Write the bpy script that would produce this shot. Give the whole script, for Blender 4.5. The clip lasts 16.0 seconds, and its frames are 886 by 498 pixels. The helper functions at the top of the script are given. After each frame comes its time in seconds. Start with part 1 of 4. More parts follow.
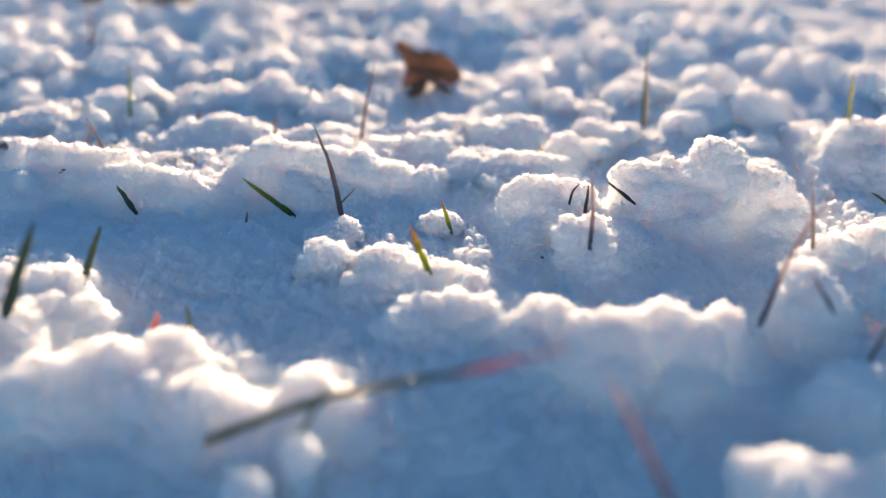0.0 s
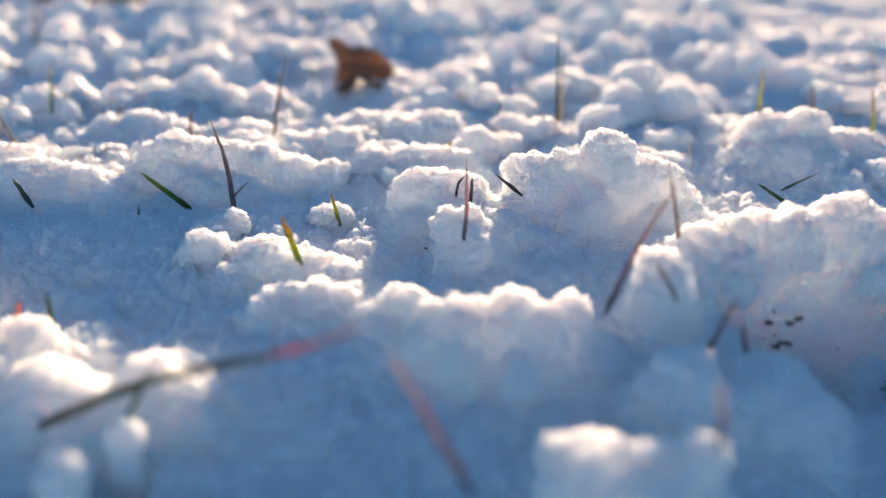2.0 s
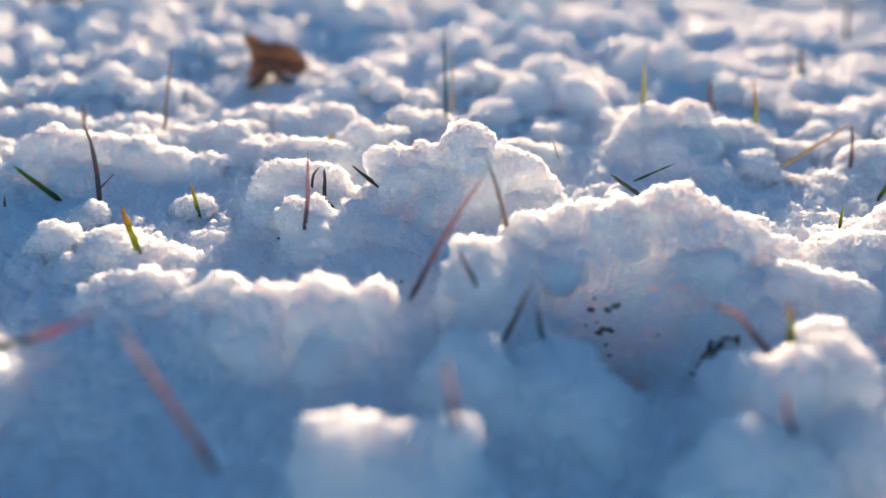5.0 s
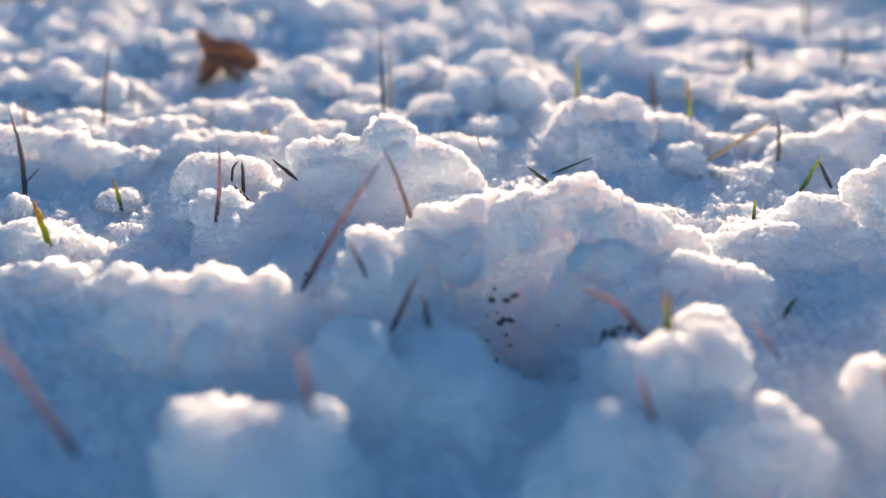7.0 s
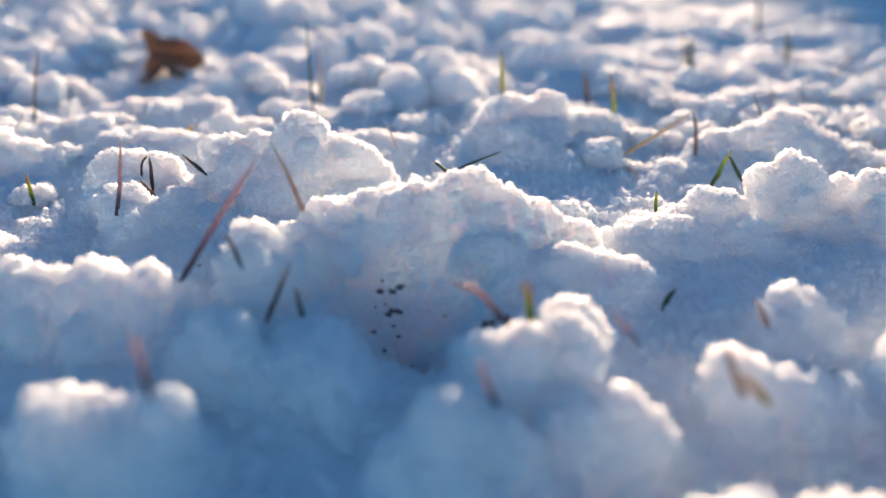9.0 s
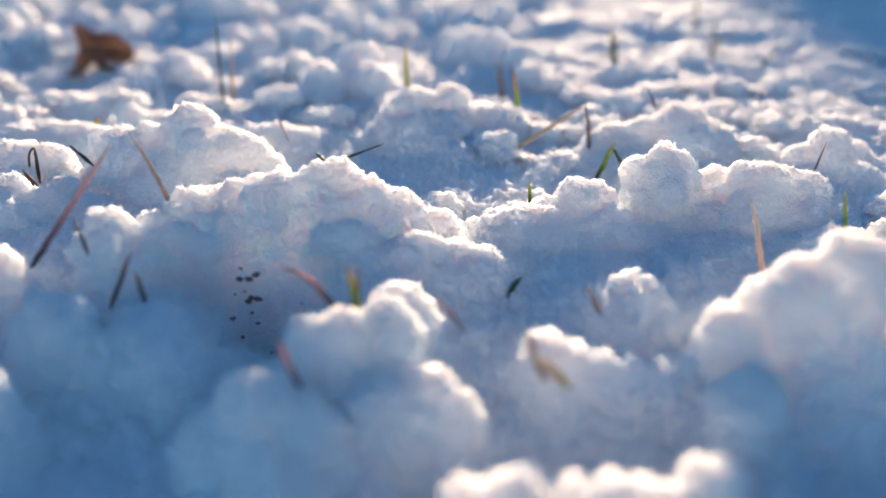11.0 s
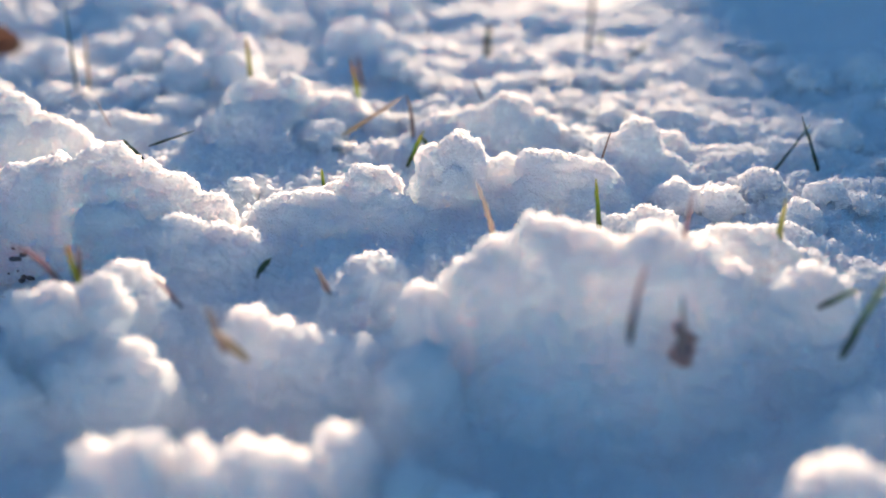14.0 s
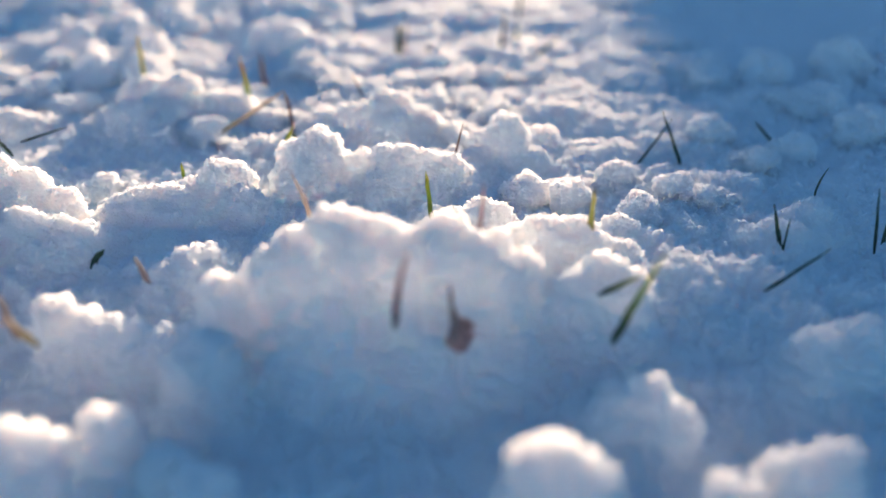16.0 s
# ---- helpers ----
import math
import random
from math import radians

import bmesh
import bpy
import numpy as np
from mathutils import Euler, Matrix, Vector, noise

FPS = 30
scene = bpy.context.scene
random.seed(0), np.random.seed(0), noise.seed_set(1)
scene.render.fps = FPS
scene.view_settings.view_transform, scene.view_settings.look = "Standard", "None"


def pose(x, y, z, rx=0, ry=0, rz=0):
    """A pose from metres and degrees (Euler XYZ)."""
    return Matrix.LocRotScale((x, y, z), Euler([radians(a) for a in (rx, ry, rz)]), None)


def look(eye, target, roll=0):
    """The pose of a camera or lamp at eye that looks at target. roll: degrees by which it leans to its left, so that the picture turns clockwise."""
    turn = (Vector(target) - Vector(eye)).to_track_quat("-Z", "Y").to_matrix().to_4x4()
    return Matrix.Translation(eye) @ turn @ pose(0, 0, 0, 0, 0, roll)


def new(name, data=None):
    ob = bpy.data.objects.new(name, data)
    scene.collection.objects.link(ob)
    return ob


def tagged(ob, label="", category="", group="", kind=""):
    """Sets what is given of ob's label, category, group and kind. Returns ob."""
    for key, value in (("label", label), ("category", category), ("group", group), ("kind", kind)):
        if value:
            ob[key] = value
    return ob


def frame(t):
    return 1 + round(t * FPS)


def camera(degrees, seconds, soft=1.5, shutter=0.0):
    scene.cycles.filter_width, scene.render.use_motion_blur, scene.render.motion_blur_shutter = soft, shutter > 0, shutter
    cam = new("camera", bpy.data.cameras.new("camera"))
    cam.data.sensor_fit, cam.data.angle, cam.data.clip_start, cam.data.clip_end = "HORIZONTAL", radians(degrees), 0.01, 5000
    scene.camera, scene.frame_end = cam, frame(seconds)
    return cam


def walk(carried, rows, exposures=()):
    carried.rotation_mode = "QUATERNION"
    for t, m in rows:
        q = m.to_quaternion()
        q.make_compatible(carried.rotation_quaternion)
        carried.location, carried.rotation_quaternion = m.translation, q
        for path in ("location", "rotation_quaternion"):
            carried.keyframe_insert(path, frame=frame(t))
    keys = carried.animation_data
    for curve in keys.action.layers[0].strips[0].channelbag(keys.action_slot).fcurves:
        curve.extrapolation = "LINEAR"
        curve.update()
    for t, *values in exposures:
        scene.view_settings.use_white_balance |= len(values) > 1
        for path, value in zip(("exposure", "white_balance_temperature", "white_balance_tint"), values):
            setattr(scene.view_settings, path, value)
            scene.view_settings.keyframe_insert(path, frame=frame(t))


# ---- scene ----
cam = camera(52.0, 16.0)
cam.data.dof.use_dof = True
cam.data.dof.focus_distance = 0.375
cam.data.dof.aperture_fstop = 3.5
cam.data.dof.aperture_blades = 0
PATH = [
    (0.0, 0.0000, 0.0000, 0.1395, 65.34, -1.37, -1.39),
    (0.5, 0.0110, -0.0015, 0.1391, 65.37, -1.27, -1.26),
    (1.0, 0.0217, -0.0031, 0.1387, 65.39, -1.18, -1.14),
    (1.5, 0.0360, -0.0047, 0.1386, 65.40, -1.09, -1.05),
    (2.0, 0.0498, -0.0062, 0.1387, 65.38, -1.01, -0.97),
    (2.5, 0.0617, -0.0077, 0.1389, 65.37, -0.95, -0.89),
    (3.0, 0.0709, -0.0090, 0.1392, 65.34, -0.88, -0.82),
    (3.5, 0.0808, -0.0103, 0.1394, 65.29, -0.82, -0.73),
    (4.0, 0.0934, -0.0117, 0.1397, 65.25, -0.75, -0.63),
    (6.5, 0.1414, -0.0181, 0.1393, 65.15, -0.43, -0.22),
    (7.0, 0.1517, -0.0192, 0.1390, 65.14, -0.36, -0.16),
    (7.5, 0.1615, -0.0202, 0.1386, 65.17, -0.29, -0.09),
    (8.0, 0.1710, -0.0212, 0.1382, 65.19, -0.21, -0.02),
    (8.5, 0.1814, -0.0225, 0.1380, 65.21, -0.13, 0.06),
    (9.0, 0.1946, -0.0242, 0.1380, 65.19, -0.08, 0.17),
    (9.5, 0.2093, -0.0261, 0.1380, 65.14, -0.05, 0.29),
    (12.0, 0.2747, -0.0349, 0.1383, 64.95, -0.08, 0.91),
    (12.5, 0.2888, -0.0366, 0.1383, 64.91, -0.10, 1.07),
    (13.0, 0.3096, -0.0384, 0.1384, 64.85, -0.10, 1.23),
    (13.5, 0.3277, -0.0402, 0.1385, 64.80, -0.09, 1.39),
    (14.0, 0.3457, -0.0420, 0.1385, 64.76, -0.04, 1.55),
    (14.5, 0.3640, -0.0438, 0.1387, 64.73, 0.03, 1.70),
    (15.0, 0.3806, -0.0455, 0.1389, 64.72, 0.14, 1.85),
    (15.5, 0.3992, -0.0473, 0.1391, 64.69, 0.26, 1.99),
    (16.0, 0.4151, -0.0490, 0.1393, 64.70, 0.40, 2.15),
]
EXPOSURES = [(0.0, 2.57, 6620.0, 8.5), (8.5, 2.49, 6260.0, 7.8), (16.0, 2.44, 6180.0, 7.0)]
walk(cam, [(t, pose(x, y, z, rx, ry, rz)) for t, x, y, z, rx, ry, rz in PATH], EXPOSURES)

# ---- light: low winter sun ahead of the camera, clear blue sky ----
SUN_UP, SUN_RIGHT = 8.2, 8.0
world = bpy.data.worlds.new("winter_sky")
scene.world = world
world.use_nodes = True
sky = world.node_tree.nodes.new("ShaderNodeTexSky")
sky.sky_type = "NISHITA"
sky.sun_disc = False
sky.sun_elevation = radians(SUN_UP)
sky.sun_rotation = radians(SUN_RIGHT)
sky.ozone_density = 4.0
sky.dust_density = 0.15
back = world.node_tree.nodes["Background"]
back.inputs["Strength"].default_value = 0.037
world.node_tree.links.new(sky.outputs[0], back.inputs["Color"])
sun = new("sun", bpy.data.lights.new("sun", "SUN"))
sun.data.energy = 2.25
sun.data.angle = radians(2.4)
sun.data.color = (1.0, 0.73, 0.49)
sun.matrix_world = look((0, 0, 0), (-math.sin(radians(SUN_RIGHT)), -math.cos(radians(SUN_RIGHT)), -math.tan(radians(SUN_UP))))


# ---- materials ----
def material(name):
    mat = bpy.data.materials.new(name)
    mat.use_nodes = True
    tree = mat.node_tree
    return mat, tree, tree.nodes["Principled BSDF"]


def node(tree, kind, **values):
    made = tree.nodes.new(kind)
    for key, value in values.items():
        made.inputs[key].default_value = value
    return made


def ramp(tree, source, stops):
    made = tree.nodes.new("ShaderNodeValToRGB")
    els = made.color_ramp.elements
    while len(els) < len(stops):
        els.new(0.5)
    for el, (at, colour) in zip(els, stops):
        el.position, el.color = at, (*colour, 1.0)
    tree.links.new(source, made.inputs[0])
    return made


def snow_material(name, depth, grain=1.0):
    mat, tree, bsdf = material(name)
    place = tree.nodes.new("ShaderNodeNewGeometry").outputs["Position"]
    tint = node(tree, "ShaderNodeTexNoise", Scale=45.0, Detail=4.0)
    fine = node(tree, "ShaderNodeTexNoise", Scale=900.0, Detail=3.0, Roughness=0.65)
    crystal = node(tree, "ShaderNodeTexVoronoi", Scale=1100.0)
    for made in (tint, fine, crystal):
        tree.links.new(place, made.inputs["Vector"])
    colour = ramp(tree, tint.outputs["Fac"], [(0.3, (0.955, 0.97, 0.98)), (0.7, (0.982, 0.988, 0.992))])
    tree.links.new(colour.outputs[0], bsdf.inputs["Base Color"])
    mix = node(tree, "ShaderNodeMath")
    mix.operation = "ADD"
    tree.links.new(fine.outputs["Fac"], mix.inputs[0])
    tree.links.new(crystal.outputs["Distance"], mix.inputs[1])
    bump = node(tree, "ShaderNodeBump", Strength=0.8 * grain, Distance=0.0006)
    tree.links.new(mix.outputs[0], bump.inputs["Height"])
    tree.links.new(bump.outputs[0], bsdf.inputs["Normal"])
    bsdf.inputs["Roughness"].default_value = 0.65
    bsdf.inputs["Specular IOR Level"].default_value = 0.25
    bsdf.inputs["IOR"].default_value = 1.31
    bsdf.inputs["Subsurface Weight"].default_value = 0.92
    bsdf.inputs["Subsurface Radius"].default_value = (1.0, 0.88, 0.82)
    bsdf.inputs["Subsurface Scale"].default_value = depth
    bsdf.inputs["Subsurface Anisotropy"].default_value = 0.5
    return mat


def grass_material(name, low, mid, tip, rough=0.45, through_light=0.25, stops=None):
    """Colour runs along the blade (the mesh's own 'along' value), with streaks along the fibres."""
    mat, tree, bsdf = material(name)
    along = tree.nodes.new("ShaderNodeAttribute")
    along.attribute_name = "along"
    streak = node(tree, "ShaderNodeTexNoise", Scale=700.0, Detail=4.0)
    blotch = node(tree, "ShaderNodeTexNoise", Scale=160.0, Detail=3.0)
    place = tree.nodes.new("ShaderNodeNewGeometry").outputs["Position"]
    for made in (streak, blotch):
        tree.links.new(place, made.inputs["Vector"])
    shift = node(tree, "ShaderNodeMath")
    shift.operation = "MULTIPLY_ADD"
    tree.links.new(blotch.outputs["Fac"], shift.inputs[0])
    shift.inputs[1].default_value = 0.16
    tree.links.new(along.outputs["Fac"], shift.inputs[2])
    colour = ramp(tree, shift.outputs[0], stops or [(0.15, low), (0.6, mid), (1.0, tip)])
    dark = node(tree, "ShaderNodeMix")
    dark.data_type, dark.blend_type = "RGBA", "MULTIPLY"
    shade = ramp(tree, streak.outputs["Fac"], [(0.3, (0.55, 0.55, 0.55)), (0.65, (1.0, 1.0, 1.0))])
    dark.inputs[0].default_value = 0.8
    tree.links.new(colour.outputs[0], dark.inputs[6])
    tree.links.new(shade.outputs[0], dark.inputs[7])
    tree.links.new(dark.outputs[2], bsdf.inputs["Base Color"])
    bsdf.inputs["Roughness"].default_value = rough
    glow = tree.nodes.new("ShaderNodeBsdfTranslucent")
    tree.links.new(dark.outputs[2], glow.inputs["Color"])
    both = tree.nodes.new("ShaderNodeMixShader")
    both.inputs[0].default_value = through_light
    tree.links.new(bsdf.outputs[0], both.inputs[1])
    tree.links.new(glow.outputs[0], both.inputs[2])
    tree.links.new(both.outputs[0], tree.nodes["Material Output"].inputs["Surface"])
    return mat


def rough_material(name, dark, light, scale, rough=0.9, through_light=0.0):
    mat, tree, bsdf = material(name)
    place = tree.nodes.new("ShaderNodeNewGeometry").outputs["Position"]
    noise_a = node(tree, "ShaderNodeTexNoise", Scale=scale, Detail=6.0, Roughness=0.65)
    tree.links.new(place, noise_a.inputs["Vector"])
    colour = ramp(tree, noise_a.outputs["Fac"], [(0.3, dark), (0.7, light)])
    tree.links.new(colour.outputs[0], bsdf.inputs["Base Color"])
    bump = node(tree, "ShaderNodeBump", Strength=0.6, Distance=0.0006)
    tree.links.new(noise_a.outputs["Fac"], bump.inputs["Height"])
    tree.links.new(bump.outputs[0], bsdf.inputs["Normal"])
    bsdf.inputs["Roughness"].default_value = rough
    if through_light:
        glow = tree.nodes.new("ShaderNodeBsdfTranslucent")
        tree.links.new(colour.outputs[0], glow.inputs["Color"])
        both = tree.nodes.new("ShaderNodeMixShader")
        both.inputs[0].default_value = through_light
        tree.links.new(bsdf.outputs[0], both.inputs[1])
        tree.links.new(glow.outputs[0], both.inputs[2])
        tree.links.new(both.outputs[0], tree.nodes["Material Output"].inputs["Surface"])
    return mat


SNOW = snow_material("snow", 0.029)
GRAIN = snow_material("snow_grain", 0.004, 0.0)
GREEN = grass_material("green_grass", (0.08, 0.12, 0.025), (0.24, 0.34, 0.05), (0.5, 0.5, 0.09), through_light=0.6)
YELLOW = grass_material("yellow_green_grass", (0.13, 0.18, 0.02), (0.42, 0.48, 0.05), (0.6, 0.36, 0.07), through_light=0.65)
DARK = grass_material("dark_wet_grass", (0.045, 0.075, 0.05), (0.075, 0.12, 0.07), (0.14, 0.18, 0.08), through_light=0.4)
BROWN = grass_material("brown_dry_stem", (0.22, 0.16, 0.15), (0.32, 0.23, 0.2), (0.44, 0.33, 0.27), through_light=0.4)
TAN = grass_material("tan_dry_grass", (0.44, 0.38, 0.22), (0.58, 0.48, 0.36), (0.70, 0.60, 0.50), through_light=0.5)
PINK = grass_material("reddish_dry_stem", (0.14, 0.11, 0.13), (0.52, 0.35, 0.36), (0.66, 0.50, 0.47), through_light=0.55)
UMBER = grass_material("rotten_dark_grass", (0.05, 0.035, 0.03), (0.09, 0.065, 0.05), (0.16, 0.12, 0.08), rough=0.7, through_light=0.15)
PALE = grass_material("pale_yellow_grass", (0.30, 0.32, 0.12), (0.52, 0.52, 0.22), (0.62, 0.58, 0.32), through_light=0.6)
RED = grass_material("red_grass", (0.45, 0.14, 0.12), (0.62, 0.22, 0.20), (0.7, 0.32, 0.28), through_light=0.5)
RUST = rough_material("rust_brown_leaf", (0.58, 0.34, 0.29), (0.78, 0.58, 0.52), 260.0, 0.75, 0.6)
BEIGE = grass_material("beige_dry_stem", (0.45, 0.33, 0.30), (0.5, 0.39, 0.32), (0.62, 0.53, 0.48), through_light=0.3)
OLIVE = grass_material("olive_to_red_grass", (0.30, 0.25, 0.15), (0.10, 0.15, 0.05), (0.75, 0.20, 0.16), through_light=0.35,
                       stops=[(0.12, (0.34, 0.28, 0.18)), (0.42, (0.16, 0.18, 0.07)), (0.78, (0.09, 0.15, 0.06)), (0.9, (0.72, 0.21, 0.18))])
LEAF = rough_material("dead_leaf", (0.20, 0.115, 0.07), (0.40, 0.26, 0.165), 90.0, 0.7, 0.55)
SOIL = rough_material("dark_soil", (0.12, 0.095, 0.09), (0.30, 0.23, 0.20), 700.0)


# ---- shapes ----
def cells(p, size, seed):
    """How far each point is from the nearest of the scattered points, one a cell of that size, in cells."""
    q = (p / size).astype(np.float32)
    base = np.floor(q).astype(np.int64)
    best = np.full(len(q), 9.0, np.float32)
    flat = np.ptp(p[:, 2]) == 0
    for i in (-1, 0, 1):
        for j in (-1, 0, 1):
            for k in (0,) if flat else (-1, 0, 1):
                c = base + (i, j, k)
                h = (c[:, 0] * 73856093) ^ (c[:, 1] * 19349663) ^ (c[:, 2] * 83492791) ^ (seed * 2654435761)
                h = (h ^ (h >> 13)) * 1274126177 & 0xFFFFFFFF
                d = np.zeros(len(q), np.float32)
                for axis in range(2 if flat else 3):
                    h = (h * 1664525 + 1013904223) & 0xFFFFFFFF
                    d += (c[:, axis] + 0.15 + 0.7 * ((h >> 8) & 0xFFFF) / 65535.0 - q[:, axis]) ** 2
                np.minimum(best, d, out=best)
    return np.sqrt(best)


def puffs(p, size, seed):
    """Round puffs of about that size with creases between them, 0 to 1."""
    return np.clip(1.0 - cells(p, size, seed) ** 2, 0.0, 1.0)


def waves(p, size, seed):
    """Slow, smooth ups and downs of about that size, -1 to 1."""
    rng = np.random.default_rng(seed)
    out = np.zeros(len(p))
    for _ in range(7):
        a, w = rng.uniform(0, math.tau), math.tau / size * rng.uniform(0.6, 1.5)
        out += np.sin((p[:, 0] * math.cos(a) + p[:, 1] * math.sin(a)) * w + rng.uniform(0, math.tau))
    return out / 4.0


def mesh_of(name, verts, faces, mat, smooth=True):
    mesh = bpy.data.meshes.new(name)
    mesh.vertices.add(len(verts))
    mesh.vertices.foreach_set("co", np.asarray(verts, np.float32).ravel())
    faces = np.asarray(faces, np.int32)
    n = faces.shape[1]
    mesh.loops.add(faces.size)
    mesh.loops.foreach_set("vertex_index", faces.ravel())
    mesh.polygons.add(len(faces))
    mesh.polygons.foreach_set("loop_start", np.arange(len(faces), dtype=np.int32) * n)
    mesh.polygons.foreach_set("loop_total", np.full(len(faces), n, np.int32))
    mesh.update(calc_edges=True)
    mesh.polygons.foreach_set("use_smooth", np.full(len(faces), smooth))
    mesh.materials.append(mat)
    mesh.validate()
    return mesh


def skin(field, low, step):
    """The surface where a field on a grid of points turns from below to above zero, as points and four-sided faces."""
    inside = field < 0
    nx, ny, nz = field.shape
    cells_of, points, turned = [], [], []
    for axis in range(3):
        a = [slice(None)] * 3
        b = [slice(None)] * 3
        a[axis], b[axis] = slice(0, -1), slice(1, None)
        crossing = inside[tuple(a)] != inside[tuple(b)]
        u, v = [k for k in range(3) if k != axis]
        where = np.argwhere(crossing)
        ok = (where[:, u] > 0) & (where[:, v] > 0) & (where[:, u] < field.shape[u] - 1) & (where[:, v] < field.shape[v] - 1)
        where = where[ok]
        fa, fb = field[tuple(a)][tuple(where.T)], field[tuple(b)][tuple(where.T)]
        point = where.astype(np.float32)
        point[:, axis] += fa / (fa - fb)
        corner = []
        for du, dv in ((-1, -1), (0, -1), (0, 0), (-1, 0)):
            cell = where.copy()
            cell[:, u] += du
            cell[:, v] += dv
            corner.append((cell[:, 0] * ny + cell[:, 1]) * nz + cell[:, 2])
        cells_of.append(np.stack(corner, 1))
        points.append(point)
        goes_out = fa < 0
        turned.append(goes_out if axis != 1 else ~goes_out)
    quads, points, turned = np.concatenate(cells_of), np.concatenate(points), np.concatenate(turned)
    used, faces = np.unique(quads.ravel(), return_inverse=True)
    count = np.bincount(faces)
    verts = np.stack([np.bincount(faces, np.repeat(points[:, k], 4)) / count for k in range(3)], 1) * step + np.asarray(low)
    faces = faces.reshape(-1, 4)
    faces[~turned] = faces[~turned][:, ::-1]
    return verts, faces


def normals_of(verts, faces):
    """Smooth normals of four-sided faces, one a point."""
    n = np.cross(verts[faces[:, 2]] - verts[faces[:, 0]], verts[faces[:, 3]] - verts[faces[:, 1]])
    out = np.stack([np.bincount(faces.ravel(), np.repeat(n[:, k], 4), len(verts)) for k in range(3)], 1)
    return out / np.maximum(np.linalg.norm(out, axis=1, keepdims=True), 1e-12)


FLOOR = -0.0150
# (x, y, width, depth) of hollows melted into the near snow
PITS = [(0.180, 0.256, 0.019, 0.014), (0.190, 0.228, 0.018, 0.005), (0.206, 0.238, 0.012, 0.010)]
NEAR_X, NEAR_Y, NEAR_Z = (-0.30, 0.66), (0.105, 0.52), (-0.054, 0.037)


def level(x, y):
    """The height of the snow cover without its lumps: level, and dipping a little where the camera passes."""
    dip = np.clip((0.25 - y) / 0.09, 0, 1)
    return FLOOR - 0.014 * dip * dip * (3 - 2 * dip) * np.exp(-((x - 0.2) / 0.8) ** 4) * np.clip((y + 0.5) / 0.4, 0, 1)


def pieces(verts, faces):
    """The separate pieces of a surface, without the specks."""
    mark = np.arange(len(verts))
    a, b = faces.ravel(), np.roll(faces, 1, axis=1).ravel()
    while True:
        least = np.minimum(mark[a], mark[b])
        fresh = mark.copy()
        np.minimum.at(fresh, a, least)
        np.minimum.at(fresh, b, least)
        fresh = fresh[fresh]
        if (fresh == mark).all():
            break
        mark = fresh
    of_face = mark[faces[:, 0]]
    for one in np.unique(of_face):
        mine = faces[of_face == one]
        if len(mine) < min(max(150, 0.04 * len(faces)), 0.5 * len(faces)):
            continue
        used, back_to = np.unique(mine, return_inverse=True)
        yield verts[used], back_to.reshape(mine.shape)


def stepped(lobes, rng):
    """The lobes with lower ones slumped in front of them, so that a heap comes down in uneven steps."""
    out = list(lobes)
    for x, y, z, r in lobes:
        for n in range(3 if y > 0.23 else 1):
            size = r * rng.uniform(0.4, 0.72)
            low = z - r * rng.uniform(0.2, 0.7) * (0.5 + 0.5 * n)
            u, v = x + r * rng.uniform(-0.9, 0.9), y - r * rng.uniform(0.5, 0.9) * (1 + 0.55 * n)
            hollow = any((u - a) ** 2 + (v - b) ** 2 < (wide + 0.004) ** 2 for a, b, wide, deep in PITS)
            if low > level(x, y) - 0.3 * size and r > 0.004 and not hollow:
                out.append((u, v, low, size))
    return out


def knobbly(lobes, rng):
    """The lobes broken up into a smaller core, raised to the same crest, and uneven knobs about it."""
    out = []
    for x, y, z, r in lobes:
        if r < 0.006:
            out.append((x, y, z, r))
            continue
        out.append((x, y, z + 0.24 * r, 0.74 * r))
        for n in range(6):
            a, size = rng.uniform(0, math.tau), r * rng.uniform(0.26, 0.48)
            out.append((x + 0.72 * r * math.cos(a), y + 0.6 * r * math.sin(a), z + r * rng.uniform(-0.25, 0.5), size))
    return out


def budding(lobes, rng):
    """The lobes with smaller round buds grown out of them, as loose snow heaps up."""
    out = []
    for x, y, z, r in lobes:
        r -= min(0.0011, 0.2 * r) * min(max((0.24 - y) / 0.05, 0.0), 1.0)
        out.append((x, y, z, 0.82 * r))
        if r < 0.003:
            continue
        for n in range(int(rng.integers(20, 27))):
            way = rng.normal(size=3)
            way[2] = abs(way[2]) * 0.9 - 0.35
            way /= np.linalg.norm(way)
            size = max(r * (rng.uniform(0.24, 0.46) if n < 9 else rng.uniform(0.11, 0.22)), 0.0011)
            at = np.array((x, y, z)) + way * (r * rng.uniform(0.78, 0.99) - size * (0.8 if n < 9 else 0.35))
            out.append((*at, size))
    return np.array(out)


